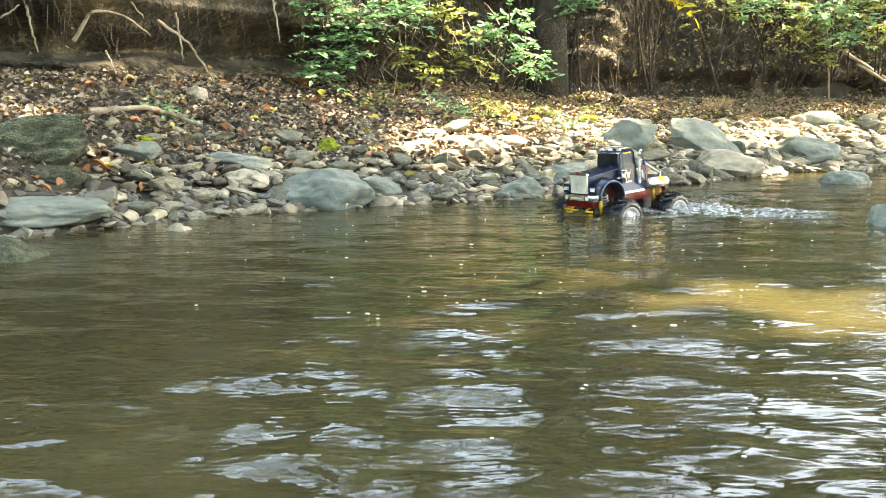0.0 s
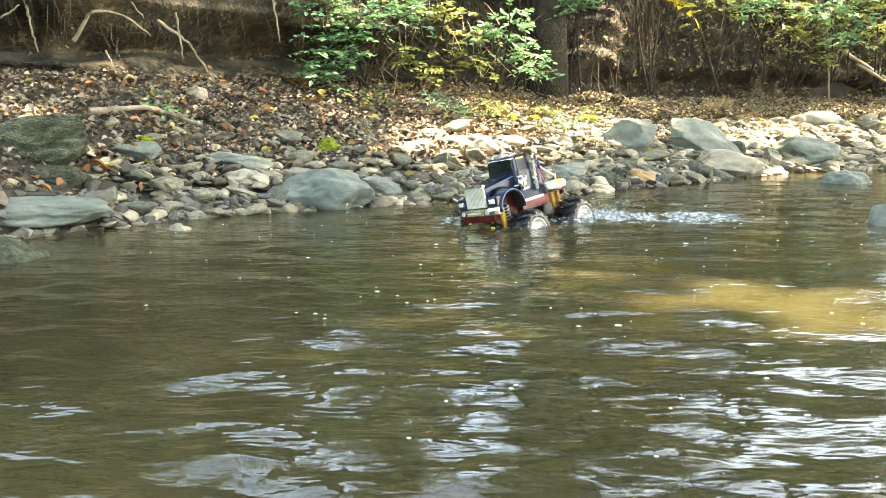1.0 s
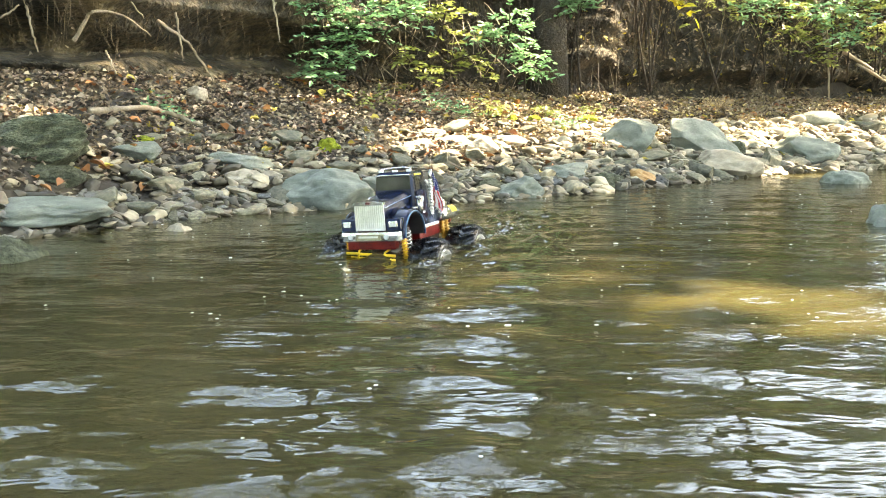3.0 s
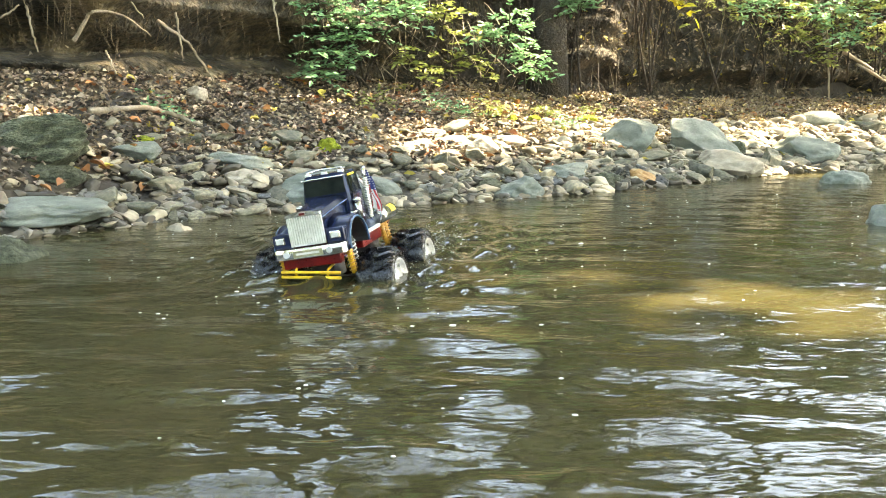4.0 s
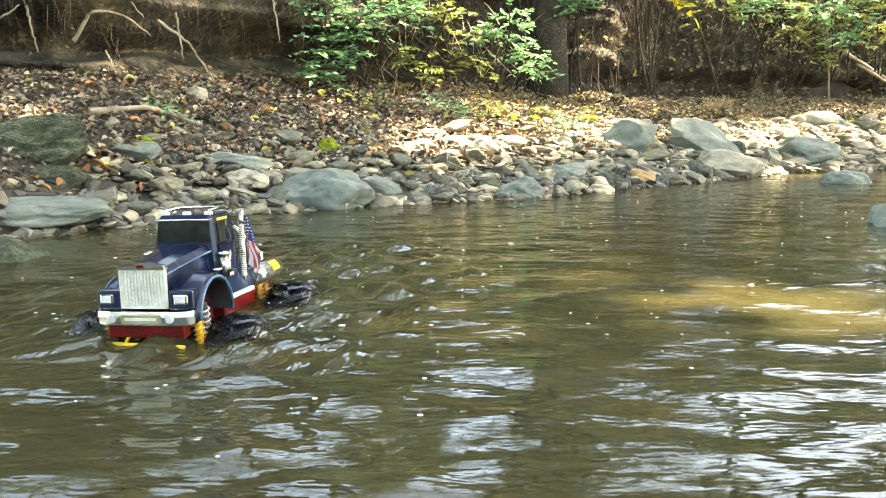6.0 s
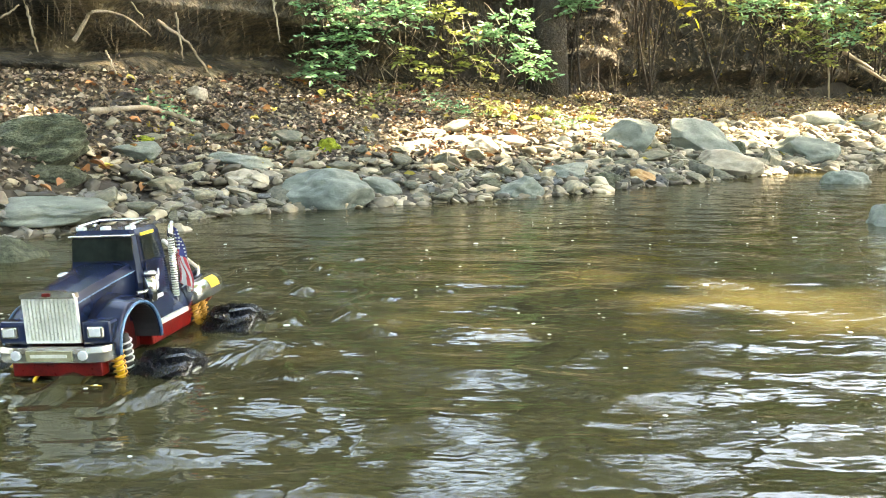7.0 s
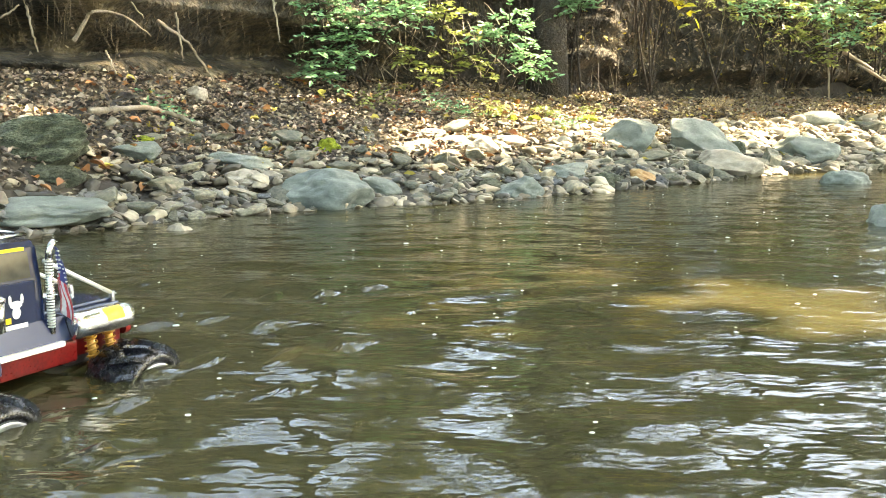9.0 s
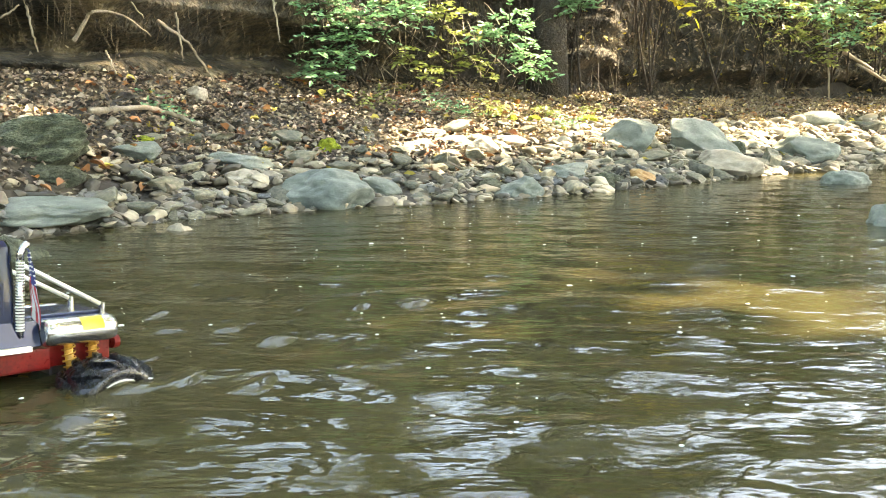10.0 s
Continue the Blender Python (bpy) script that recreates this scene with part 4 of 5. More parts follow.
shrub((3.6, 7.6, .6), [(3.5, 7.2, 1.32, .22), (3.2, 7.0, 1.15, .16), (3.42, 7.05, .95, .10)], GREEN, .046, "green leafy branches hanging over the slope", 11, 26)
shrub((2.8, 7.4, .6), [(2.75, 7.0, 1.32, .2), (2.5, 6.9, 1.2, .14)], GREEN, .044, "green leafy branches hanging over the slope", 12, 24)
shrub((.1, 5.7, .5), [(-.05, 5.5, 1.12, .16), (-.35, 5.45, 1.15, .14)], LIME, .042, "sunlit yellow-green branches above the hollow", 13, 12)
# small green plants among the stones
for k, (x, y) in enumerate(((.12, 4.85), (.30, 5.0), (-.05, 4.95), (.62, 5.2), (-1.30, 3.86), (1.0, 5.5), (.75, 5.0), (-.4, 4.9))):
    rs = np.random.RandomState(60 + k)
    v, f = sprays(rs, (0, 0, .035), .07, 22, .028, per=5)
    ob = leaf_object("seedling", (v, f), LIME if k % 2 else GREEN, None, "low green seedlings among the stones", "plant", "stuff")
    ob.location = (x, y, put_z(x, y) + .02)
    tagged(ob, group="seedlings")


def stalks(name, n, seed, region, height, label, lean=.35, mat=None, r=.0022):
    """Thin dry stems, upright or hanging, in one mesh."""
    rs = random.Random(seed)
    V, Fc = [], []
    for _ in range(n):
        x, y, z = (rs.uniform(*region[k]) for k in range(3))
        y += float(shore(x)) + BEACH
        h = rs.uniform(*height)
        d = Vector((rs.gauss(0, lean), rs.gauss(-.1, lean * .6), 1 if rs.random() < .75 else -1)).normalized()
        i0 = len(V)
        q = rs.uniform(.6, 1.6) * r
        for k in range(4):
            u = k / 3
            p = Vector((x, y, z)) + d * h * u + Vector((d.x * .4 * u * u * h, -.1 * u * u * h, -.25 * u * u * h))
            for a in range(3):
                V.append((p.x + q * math.cos(a * 2.1) * (1 - .6 * u), p.y + q * math.sin(a * 2.1) * (1 - .6 * u), p.z))
        for k in range(3):
            for a in range(3):
                b = (a + 1) % 3
                Fc.append((i0 + k * 3 + a, i0 + k * 3 + b, i0 + k * 3 + 3 + b, i0 + k * 3 + 3 + a))
    return tagged(new(name, mesh(name, V, Fc, mat or DRY)), label, "stalks", kind="stuff")


stalks("dry_stalks", 1700, 51, ((1.5, 5.4), (.15, 1.1), (.85, 1.5)), (.06, .30), "tangle of dry straw-coloured stalks on the slope", .9)
stalks("twig_tangle", 600, 52, ((-.7, 1.2), (-.25, .35), (.5, 1.2)), (.15, .6), "tangle of bare brown twigs behind the shrubs", .6, BARK, .003)
stalks("slope_tangle", 260, 56, ((1.2, 3.6), (-.1, .5), (.6, 1.3)), (.12, .45), "tangle of dark dead stems on the slope", .8, BARK, .0028)
stalks("sapling_stems", 150, 54, ((.55, 2.0), (.1, .7), (.75, 1.1)), (.5, 1.0), "close-set bare upright stems behind the beach", .10, BARK, .006)
stalks("arching_twigs", 60, 55, ((-.5, .55), (-.42, -.1), (.55, .95)), (.15, .45), "pale bare twigs arching out of the shrubs", .9, ROOT, .0026)
stalks("grass_tuft", 60, 53, ((2.1, 2.4), (-.55, -.4), (.37, .40)), (.06, .16), "tuft of pale grass on the gravel", .3, None, .0018)


# ---- trees ----
GAPS = (
    # sunlit patches cut out of the unseen crowns: centre and half-size on the ground
    (.0, 4.27, .30, .15), (.22, 4.33, .14, .12), (2.31, 6.80, .6, .30), (1.65, 6.6, .28, .16), (2.85, 6.2, .6, .25),
    (2.2, 5.7, .5, .25), (2.35, 4.95, .3, .16), (-1.65, 3.2, .10, .07), (.95, 5.6, .30, .14), (.5, 5.25, .24, .12),
    (3.6, 7.2, .6, .3), (.3, 4.7, .2, .08),
    (-.9, 5.0, .12, .10), (-.25, 5.1, .16, .12), (.1, 5.25, .14, .10), (-.7, 4.6, .1, .06), (-1.85, 7.3, .75, .6), (.85, 6.6, .36, .23), (-1.1, 6.9, .4, .3), (-1.05, 5.0, .26, .2), (-.14, 5.34, .22, .16), (.17, 5.47, .2, .14), (-.54, 5.17, .2, .14), (.2, 4.5, .5, .2), (.55, 4.9, .5, .2), (.95, 5.2, .5, .2), (1.25, 6.75, .22, .12), (3.6, 7.6, .5, .3))

# unseen crowns over the stream, thinned here to let broken sunlight through
THIN = ((.94, 1.74, .42, .32), (.50, 2.05, .50, .32), (.25, 1.55, .40, .25))


def open_to_sun(P, margin=0.0):
    """True for leaves that would shade one of the sunlit patches."""
    g = P - np.array(SUN_DIR)[None, :] * ((P[:, 2] - .25) / SUN_DIR.z)[:, None]
    wob = 1 + .30 * np.sin(g[:, 0] * 23 + 1) * np.sin(g[:, 1] * 29)
    hit = np.zeros(len(P), bool)
    for x, y, a, b in GAPS:
        hit |= ((g[:, 0] - x) / (a + margin)) ** 2 + ((g[:, 1] - y) / (b + margin)) ** 2 < wob
    chance = np.modf(np.abs(np.sin(P[:, 0] * 127.1 + P[:, 1] * 311.7 + P[:, 2] * 74.7)) * 43758.5)[0]
    for (x, y, a, b), most in zip(THIN, (2.2, .9, .8)):
        hit |= chance < most * np.exp(-2.2 * (((g[:, 0] - x) / a) ** 2 + ((g[:, 1] - y) / b) ** 2))
    s = g[:, 1] - shore(g[:, 0])
    dapple = np.sin(g[:, 0] * 19 + 2.1 * np.sin(g[:, 1] * 7)) * np.sin(g[:, 1] * 27 + 1.7 * np.sin(g[:, 0] * 9))
    hit |= (g[:, 0] > .1) & (s > .15) & (s < 2.1) & (dapple > .12) & ~((g[:, 0] > .85) & (g[:, 0] < 2.0) & (g[:, 1] < 5.35))
    return hit


def crown_leaves(rs, centres, per, radius, size):
    C = np.repeat(centres, per, 0)
    n = len(C)
    P = C + rs.normal(0, .5, (n, 3)) * radius * (1, 1, .6)
    P = P[~open_to_sun(P, size * .7)]
    n = len(P)
    D = rs.normal(0, 1, (n, 3)) * (1, 1, .5)
    N = rs.normal(0, .5, (n, 3)) + (0, 0, 1)
    L = rs.uniform(.7, 1.3, n) * size
    return leaves(P, D, N, L, L * rs.uniform(.5, .75, n), .1, .15)


def tree(base, height, radius, centres, seed, label, per=40, spread=.42, size=.11, mat=None, fork=.55):
    rs, rr = np.random.RandomState(seed), random.Random(seed)
    ob = tagged(new("tree"), label, "tree")
    ob.location = base
    B = Vector(base)
    bm = bmesh.new()
    n = 9
    sway = Vector((rr.gauss(0, .05), rr.gauss(0, .05), 0)) * height
    pts = [Vector((0, 0, 0)) + sway * (k / n) ** 2 + Vector((rr.gauss(0, .02), rr.gauss(0, .02), height * k / n)) for k in range(n + 1)]
    tube(bm, pts, [radius * (1.5 if k == 0 else 1.12 if k == 1 else 1 - .8 * k / n) for k in range(n + 1)], 14)
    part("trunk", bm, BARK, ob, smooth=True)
    for k in range(min(9, len(centres))):
        c = Vector(centres[(k * 7) % len(centres)]) - B
        f = pts[min(n, max(2, int(n * rr.uniform(fork, .95))))]
        bm = bmesh.new()
        mid = f.lerp(c, .5) + Vector((0, 0, .3))
        line = np.array([tuple(B + f.lerp(mid, u / 20).lerp(mid.lerp(c, u / 20), u / 20)) for u in range(21)])
        if open_to_sun(line).any():
            bm.free()
            continue
        tube(bm, [f.lerp(mid, u / 3).lerp(mid.lerp(c, u / 3), u / 3) for u in range(4)], [radius * .35, radius * .25, radius * .16, radius * .05], 7)
        part("limb", bm, BARK, ob, smooth=True)
    if len(centres):
        v, f = crown_leaves(rs, np.array(centres), per, spread, size)
        leaf_object("crown", (v - np.array(base), f), mat or CANOPY, ob)
    return ob


def canopy():
    """Unseen crowns placed to shade bank and stream, shared out to the nearest stems."""
    rs = np.random.RandomState(12)
    stems = [(3.4, 8.6, 2.0), (6.8, 8.2, 2.0), (7.5, 4.9 + 2.6, .6), (1.2, 9.0, 2.05), (9.5, 10.0, 2.0), (-1.5, 8.0, 2.0), (-4.5, 6.5, 2.0)]
    share = [[] for _ in stems]
    n = 2000
    g = np.stack([rs.uniform(-4.5, 5.5, n), rs.uniform(0.0, 9.0, n), np.full(n, .25)], -1)
    thin = (g[:, 1] < shore(g[:, 0]) - .3) & (rs.uniform(0, 1, n) < .05)
    g = g[~thin]
    # extra crowns set sunward to keep the left of the stream shaded
    g = np.concatenate([g, np.stack([rs.uniform(-1.5, .3, 70), rs.uniform(.9, 2.8, 70), np.full(70, .25)], -1)])
    h = rs.uniform(5.4, 8.8, len(g))
    P = g + np.array(SUN_DIR)[None, :] * (h / SUN_DIR.z)[:, None]
    for p in P:
        share[min(range(len(stems)), key=lambda i: (p[0] - stems[i][0]) ** 2 + (p[1] - stems[i][1]) ** 2)].append(tuple(p))
    for k, (b, c) in enumerate(zip(stems, share)):
        if k >= 5:
            c = [(b[0] + rs.normal(0, 1.2), b[1] + rs.normal(0, 1.0), rs.uniform(4.2, 7.5)) for _ in range(60)]
        tree(b, 6.5, .16 + .03 * (k % 3), c, 200 + k, "unseen leafy tree on top of the bank, added for its shade", mat=CANOPY)


canopy()


def overhead(base, centre, size, n, seed):
    """An unseen tree, added so that its crown cuts the skylight over the stream."""
    rs = np.random.RandomState(seed)
    c = [(centre[0] + rs.uniform(-1, 1) * size[0], centre[1] + rs.uniform(-1, 1) * size[1], rs.uniform(6.0, 8.8)) for _ in range(n)]
    tree(base, 7.5, .22, c, seed, "unseen tree added to close off the sky over the stream", per=30, spread=.9, size=.26, mat=CANOPY)


for k, (b, c) in enumerate((((-5.5, -3.2, .7), (-6.5, -1.5)), ((-1.0, -4.0, .7), (-1.5, -2.0)), ((4.5, -3.8, .7), (3.5, -2.0)), ((9.0, -3.0, .7), (8.5, -1.5)))):
    overhead(b, c, (2.8, 5.2), 150, 400 + k)
overhead((-7.0, 6.0, 2.0), (-6.0, 5.0), (2.2, 3.0), 70, 410)
# out of view: added columns of foliage that break up the reflected sky
for k, (a, b) in enumerate(((-4.6, -3.2), (-1.15, -.25), (1.0, 1.9), (6.0, 6.8), (7.4, 8.4))):
    rs = np.random.RandomState(500 + k)
    c = [(rs.uniform(a, b), rs.uniform(8.6, 9.8), rs.uniform(2.8, 6.5)) for _ in range(75)]
    tree(((a + b) / 2, 9.3, 2.0), 6.0, .15, c, 500 + k, "unseen slender tree placed for its reflection in the water", per=34, spread=.40, size=.15, mat=SUNCROWN if k == 1 else CANOPY)
# unseen tree, added to reflect as a sunlit yellow column
tree((.4, 8.7, 2.05), 1.9, .05, [(.35 + .55 * math.sin(k * 2.3), 8.3 + .3 * math.cos(k * 3.1), 2.5 + .055 * k) for k in range(22)], 520, "unseen young tree added for a sunlit yellow reflection", per=40, spread=.30, size=.10, mat=SUNCROWN)
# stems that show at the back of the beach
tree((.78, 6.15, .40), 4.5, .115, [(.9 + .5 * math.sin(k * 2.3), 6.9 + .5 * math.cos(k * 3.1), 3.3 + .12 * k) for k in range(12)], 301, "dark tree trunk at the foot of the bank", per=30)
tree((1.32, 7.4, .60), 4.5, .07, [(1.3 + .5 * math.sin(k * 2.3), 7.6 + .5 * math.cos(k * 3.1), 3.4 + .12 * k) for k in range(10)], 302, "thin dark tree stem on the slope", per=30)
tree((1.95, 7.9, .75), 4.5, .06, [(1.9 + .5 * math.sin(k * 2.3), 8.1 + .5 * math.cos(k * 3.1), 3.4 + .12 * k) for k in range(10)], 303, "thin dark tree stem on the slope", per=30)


def thicket(name, n, seed, xr, yr, zr, size, mat, label):
    rs = np.random.RandomState(seed)
    C = np.stack([rs.uniform(*xr, n), rs.uniform(*yr, n), rs.uniform(*zr, n) ** 1.0], -1)
    P = np.repeat(C, 30, 0) + rs.normal(0, .30, (n * 30, 3))
    P = P[~open_to_sun(P, size * .7)]
    k = len(P)
    D = rs.normal(0, 1, (k, 3)) * (1, 1, .6)
    N = rs.normal(0, .6, (k, 3)) + (0, -.5, .6)
    L = rs.uniform(.7, 1.3, k) * size
    return leaf_object(name, leaves(P, D, N, L, L * .6), mat, None, label, "woods", "stuff")


thicket("thicket", 420, 71, (-7, 8.5), (7.6, 9.2), (2.1, 2.6), .12, CANOPY, "dense thicket along the top of the bank")
# two thickets out of view, added to hold back sky glints
thicket("slope_thicket", 130, 76, (1.0, 2.4), (8.4, 9.6), (2.4, 4.2), .13, CANOPY, "unseen thicket added above the slope to block reflected sky")
thicket("bank_top_thicket", 210, 77, (2.3, 9), (8.4, 9.6), (2.3, 3.6), .13, CANOPY, "unseen thicket added above the slope to block reflected sky")
thicket("far_woods", 420, 72, (-14, 16), (11, 15), (1.5, 2.8), .22, CANOPY, "woods behind the bank")
# foliage added out of view, behind and beside the camera, against low skylight
thicket("near_woods", 300, 73, (-12, 12), (-9, -6.5), (1.0, 5.0), .24, CANOPY, "unseen woods added on the near side to cut skylight")
thicket("left_woods", 220, 74, (-10, -6.5), (-5, 6), (1.0, 5.0), .22, CANOPY, "unseen woods added downstream")
thicket("right_woods", 220, 75, (10, 13), (-5, 8), (1.0, 5.0), .22, CANOPY, "unseen woods added upstream")
beach_stones()


# ---- foam and wake ----
def foam_flecks():
    rs = random.Random(90)
    bm = bmesh.new()
    for _ in range(320):
        y = 0.9 + 2.9 * rs.random() ** .8
        x = rs.uniform(-.75, 1.0) * y + rs.uniform(0, .9)
        r = rs.uniform(.0014, .0038) * (1.8 if rs.random() < .10 else 1)
        g = bmesh.ops.create_icosphere(bm, subdivisions=1, radius=1)
        for v in g["verts"]:
            v.co = Vector((x + v.co.x * r * rs.uniform(1.0, 1.5), y + v.co.y * r, .003 + v.co.z * r * .25))
    return tagged(part("foam_flecks", bm, FOAM, None, smooth=True), "small white foam flecks drifting on the water", "foam", kind="stuff")


FLECKS = foam_flecks()


def wheel_splash(x, y, seed, n=220, height=.03, trail=.10):
    """A torn hump of white water round a wheel, with drops and a trail of broken foam."""
    rs = random.Random(seed)
    splash = tagged(new("splash"), "white splashing water thrown up by a wheel", "splash", group="wheel splashes")
    xs, ys = np.arange(-.16 - trail, .12, .006), np.arange(-.12, .12, .006)
    V = []
    for b in ys:
        for a in xs:
            u = a / .07 if a > 0 else a / (.07 + trail * .8)
            e = math.exp(-u * u - (b / .065) ** 2)
            p = Vector((a * 26, b * 26, seed * 9))
            z = -.022 + (height + .022) * e * (.75 + .55 * noise.noise(p)) + .010 * e * noise.noise(p * 2.7) + .004 * noise.noise(p * 5)
            if a < -.08:
                z += .016 * max(0, noise.noise(Vector((a * 9, b * 55, seed)))) * math.exp(-(b / .10) ** 2) * math.exp(a / (trail + .1))
            V.append((x + a, y + b, z))
    hump = new("hump", mesh("hump", V, grid_faces(len(xs), len(ys)), SPRAY))
    hump.parent = splash
    bm = bmesh.new()
    for _ in range(n):
        a = rs.gauss(-.03, .06) - (trail * rs.random() * 1.6 if rs.random() < .6 else 0)
        p = Vector((x + a, y + rs.gauss(0, .05), .012 + (abs(rs.gauss(0, .03)) if rs.random() < .3 else .004 * rs.random())))
        r = rs.uniform(.0008, .0022)
        g = bmesh.ops.create_icosphere(bm, subdivisions=1, radius=1)
        for v in g["verts"]:
            q = v.co * (1 + .4 * noise.noise(v.co * 1.7 + p * 60))
            v.co = p + Vector((q.x * r * 2.4, q.y * r * 1.5, q.z * r * .8))
    tagged(part("spray", bm, SPRAY, splash, smooth=True), kind="stuff")
    return splash


SPLASHES = [(wheel_splash(AX_R, WY + .03, 1, 360, .030, .24), "rear"), (wheel_splash(AX_F + .02, WY + .02, 2, 120, .034, .08), "front"), (wheel_splash(AX_F + .09, -WY + .02, 3, 70, .022, .04), "bow")]


def wake():
    """Low crests that spread from the truck, highest near it and sinking under the surface outwards."""
    xs, ys = np.arange(-1.5, .40, .011), np.arange(-.85, .85, .011)
    X, Y = np.meshgrid(xs, ys)
    env = np.exp(-(Y / .62) ** 4 - ((X + .50) / .80) ** 4)
    arm = np.abs(Y) - .15 + X * .36
    W = np.zeros_like(X)
    for k in range(5):
        W += .0065 * .88 ** k * np.exp(-((arm + .115 * k - .02) / .034) ** 2) * np.exp(-np.clip(-X, 0, 3) / 1.0) * np.clip(1 - X * 3, 0, 1)
    for k in range(16):
        lam, a, q = .045 + .009 * k, 1.5 + .8 * math.sin(k * 2.1), .0005 + .00012 * k
        W += q * np.sin(math.tau / lam * (X * math.cos(a) + Y * math.sin(a)) + 2 * np.sin(X * (3 + k % 4)) + 2 * np.sin(Y * (4 + k % 3)))
    W += .003 * np.sin(X * 60 + 4 * np.sin(Y * 9)) * np.exp(-(Y / .16) ** 2) * (X < -.3) * np.exp(-np.clip(-X - .3, 0, 3) / .4)
    W += .003 * np.exp(-(((X - .03) / .12) ** 2 + (Y / .2) ** 2))
    Z = -.030 + .026 * np.clip(env * 1.25, 0, 1) + W * env
    faces = [f for f in grid_faces(len(xs), len(ys)) if max(Z.flat[i] for i in f) > -.016]
    ob = new("wake", mesh("wake", np.stack([X, Y, Z], -1).reshape(-1, 3), faces, WATER))
    return tagged(ob, "wake of low crests spreading behind the truck", "water", kind="structure")


WAKE = wake()


def wake_foam():
    """Churned, broken water left behind the rear wheels: low torn crests in streaks along the way gone."""
    xs, ys = np.arange(-.95, .06, .006), np.arange(-.34, .30, .005)
    V = []
    for b in ys:
        for a in xs:
            e = math.exp(-(b / (.08 + .20 * abs(a))) ** 2) * min(1, max(0, (a + .95) / .5)) * min(1, max(0, (.06 - a) / .06))
            p = Vector((a * 9, b * 34, 2.0))
            q = Vector((a * 30, b * 60, 5.0))
            z = -.012 + .022 * e * (.50 + .9 * noise.noise(p)) + .009 * e * noise.noise(q)
            V.append((a, b, z))
    ob = new("wake_foam", mesh("wake_foam", V, grid_faces(len(xs), len(ys)), SPRAY))
    return tagged(ob, "churned white water trailing behind the truck", "foam", kind="stuff")


CHURN = wake_foam()


# ---- what moves ----
DRIVE = (
    # seconds, place of the grille's foot, lean, pitch, heading
    (0.0, 0.524, 3.134, 0.075, 2.0, 3.3, -145.5),
    (0.5, 0.356, 2.956, 0.116, 4.9, -5.4, -135.5),
    (1.0, 0.119, 2.818, 0.058, 9.7, 6.4, -133.5),
    (1.5, 0.020, 2.649, 0.078, 4.2, -1.8, -131.3),
    (2.0, -0.065, 2.485, 0.082, -3.3, -0.3, -122.7),
    (2.5, -0.141, 2.376, 0.068, 5.1, -0.4, -115.7),
    (3.8, -0.288, 1.953, 0.087, 3.3, -0.4, -106.9),
    (4.0, -0.316, 1.905, 0.088, 10.0, 2.0, -103.9),
    (4.5, -0.386, 1.719, 0.080, 7.1, 1.6, -107.3),
    (5.0, -0.468, 1.592, 0.058, 1.8, 1.9, -109.2),
    (5.5, -0.497, 1.487, 0.080, 6.9, -3.7, -103.1),
    (5.7, -0.508, 1.459, 0.062, 1.8, -2.5, -101.8),
    (6.8, -0.575, 1.225, 0.062, 5.0, 0.5, -98.7),
    (7.0, -0.590, 1.199, 0.060, 3.0, -0.5, -98.5),
    (7.5, -0.626, 1.155, 0.075, 1.3, -3.1, -98.8),
    (8.0, -0.654, 1.070, 0.077, 2.6, -3.0, -97.5),
    (8.5, -0.703, 1.028, 0.063, 0.0, 1.4, -103.2),
    (9.0, -0.766, 1.005, 0.078, -0.7, -2.2, -113.9),
    (9.5, -0.828, 1.004, 0.088, 0.8, -4.3, -124.1),
    (10.0, -0.837, 1.014, 0.096, 2.4, -6.5, -126.8),
)


TRAIL = (
    # seconds, place of the churned water behind the rear axle, height, heading
    (0.0, 0.80, 3.22, .003, 172), (0.5, 0.60, 3.14, .004, 176), (1.0, 0.42, 3.02, .004, 180), (1.5, 0.25, 2.88, .001, 184),
    (2.0, 0.12, 2.78, -.006, 192), (2.5, 0.03, 2.66, -.012, 205), (3.8, -.15, 2.30, -.05, 230), (10.0, -.15, 2.30, -.05, 230),
)
# wheels drop and rise on their dampers: seconds, front, rear
TRAVEL = ((0, 1, 2, 4.0, 4.5, 5.0, 5.5, 6.8, 7.5, 8.5, 10), (.008, .004, .004, .002, .012, -.004, .012, -.002, .0, -.002, .0), (.010, .010, .008, .003, .012, .012, .018, .006, .008, .004, .0))


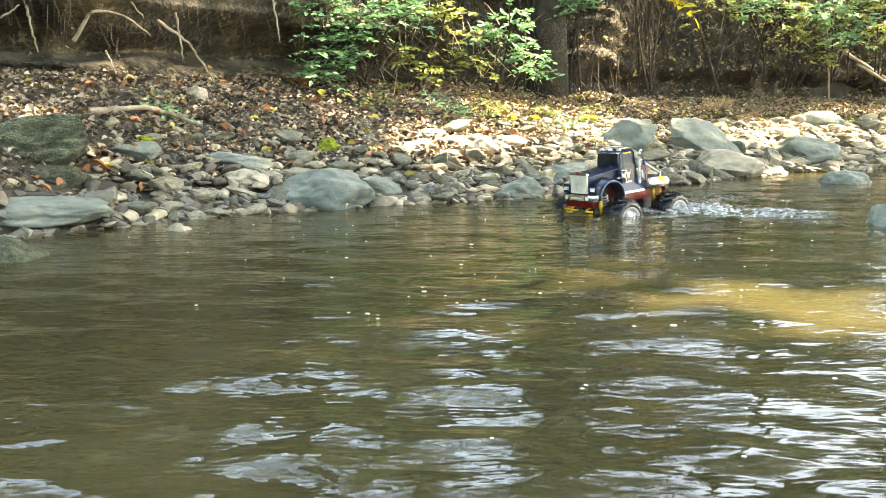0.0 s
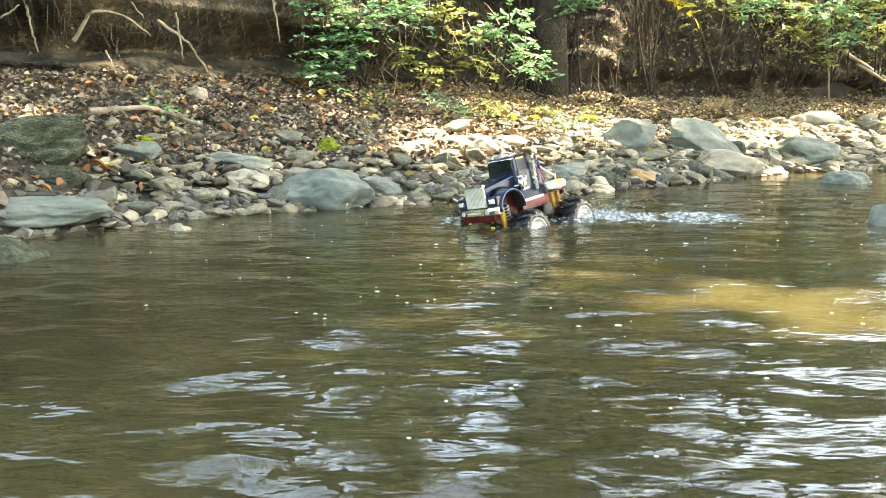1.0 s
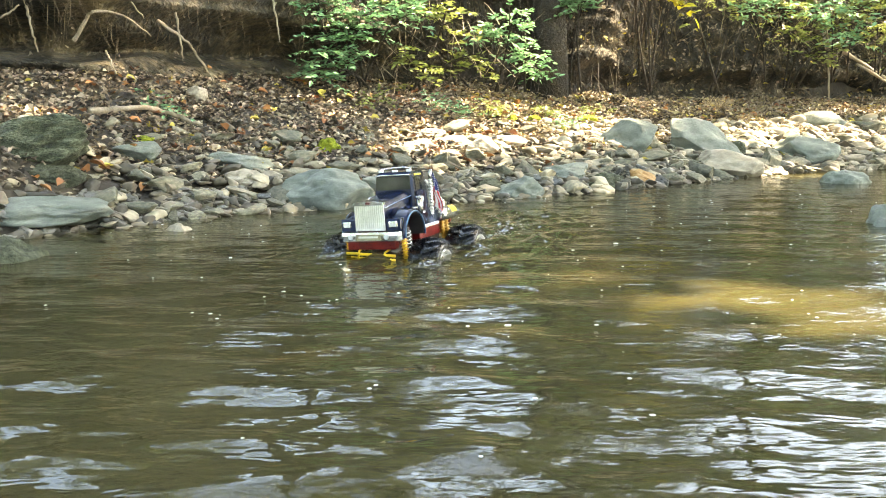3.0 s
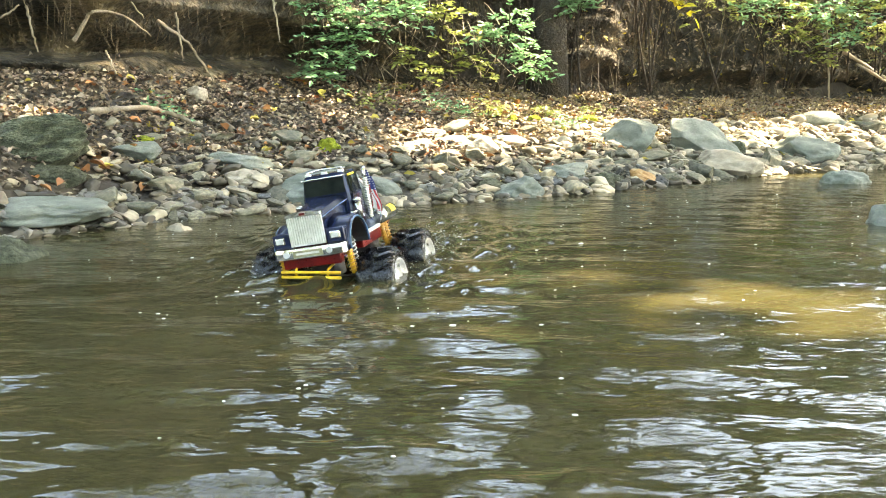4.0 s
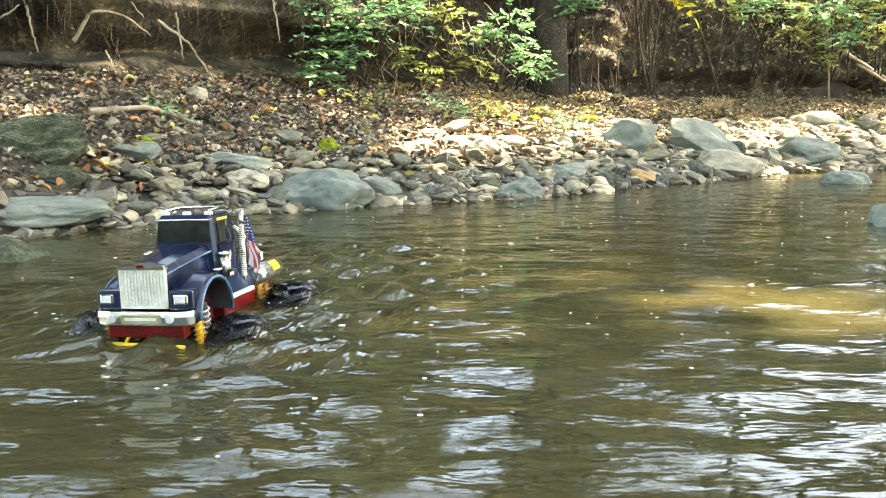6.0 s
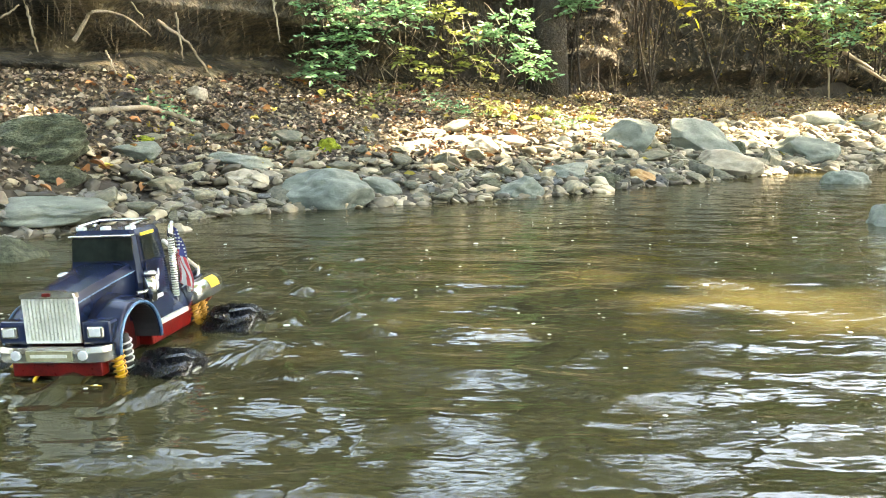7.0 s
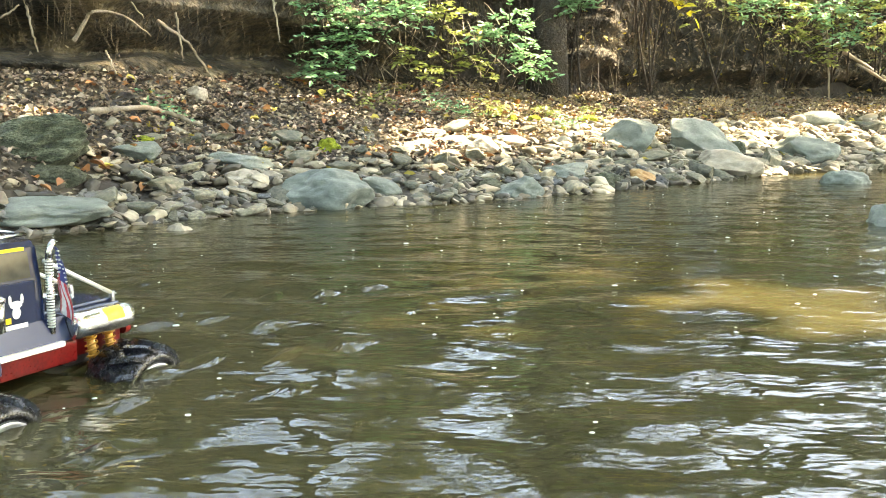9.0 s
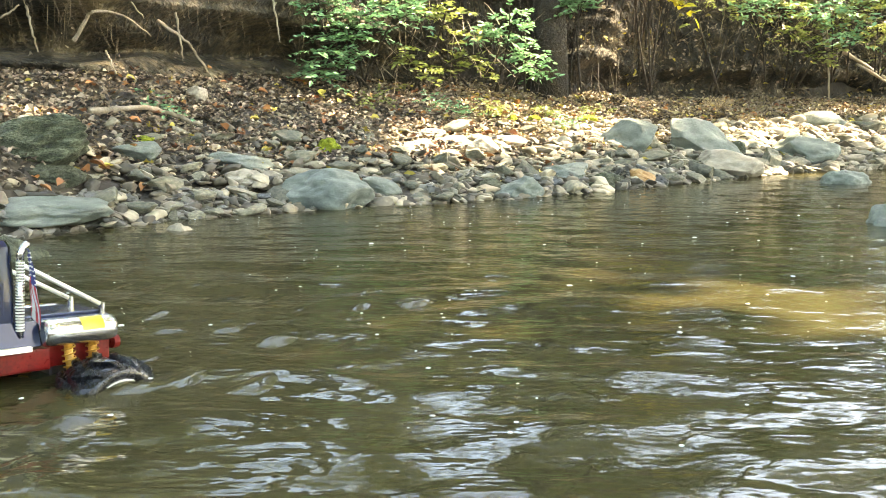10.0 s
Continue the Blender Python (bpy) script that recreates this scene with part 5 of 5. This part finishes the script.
def motions():
    walk(TRUCK, [(t, pose(x, y, z, rx, ry, rz)) for t, x, y, z, rx, ry, rz in DRIVE])
    # wheels roll with the way gone
    ts = [r[0] for r in DRIVE]
    way = [0.0]
    for a, b in zip(DRIVE, DRIVE[1:]):
        way.append(way[-1] + math.hypot(b[1] - a[1], b[2] - a[2]))
    # the axles keep nearly level while the body leans on its dampers
    walk(SKID, [(q[0], pose(0, 0, 0, -.75 * q[4], 0, 0)) for q in DRIVE])
    for wheel in WHEELS:
        base = wheel.location.copy()
        rows = []
        for k in range(101):
            t = k / 10
            nose = math.radians(np.interp(t, ts, [q[5] for q in DRIVE]))
            lean = math.radians(np.interp(t, ts, [q[4] for q in DRIVE]))
            a = math.degrees(np.interp(t, ts, way) / 0.079)
            z = np.interp(t, TRAVEL[0], TRAVEL[1 if base.x > -.2 else 2])
            rows.append((t, pose(base.x, base.y, base.z + float(z) - .75 * base.y * math.tan(lean) + .6 * (base.x + .22) * math.tan(nose), 0, a, 0)))
        walk(wheel, rows)
    # the stream drifts to the left and carries its foam
    for ob in (STREAM, FLECKS):
        walk(ob, [(0.0, pose(0.5, 0, 0)), (10.0, pose(-0.55, 0, 0))])
    walk(WAKE, [(t, pose(x, y, np.interp(t, *SURGE["wake"]), 0, 0, rz)) for t, x, y, z, rx, ry, rz in DRIVE])
    walk(CHURN, [(t, pose(x, y, z, 0, 0, rz)) for t, x, y, z, rz in TRAIL])
    # splashes ride with the wheels, rising and sinking back as the truck works
    for ob, which in SPLASHES:
        rows = []
        for t, x, y, z, rx, ry, rz in DRIVE:
            rows.append((t, pose(x, y, np.interp(t, *SURGE[which]), 0, 0, rz)))
        walk(ob, rows)


SURGE = {
    "rear": ((0, 1.0, 1.5, 2.0, 2.5, 3.8, 4.5, 5.0, 5.5, 5.7, 6.2, 6.8, 10), (.010, .012, .010, -.008, -.014, -.012, .002, -.008, .012, .008, -.02, -.12, -.12)),
    "front": ((0, 0.5, 1.0, 1.5, 2.0, 2.5, 3.8, 4.0, 4.5, 5.0, 5.5, 6.2, 6.8, 10), (-.012, .0, -.004, -.004, -.02, -.02, -.02, -.01, .022, -.008, .008, -.015, -.12, -.12)),
    "bow": ((0, 0.5, 1.0, 2.0, 4.0, 4.5, 5.0, 5.7, 6.8, 10), (-.03, -.03, .0, -.02, -.01, .012, .004, .002, -.12, -.12)),
    "wake": ((0, 1.0, 2.5, 3.8, 4.5, 5.0, 5.5, 6.2, 6.8, 7.5, 10), (.0, .0, .002, .002, .008, .002, .006, .002, .0, -.002, -.004)),
}
motions()
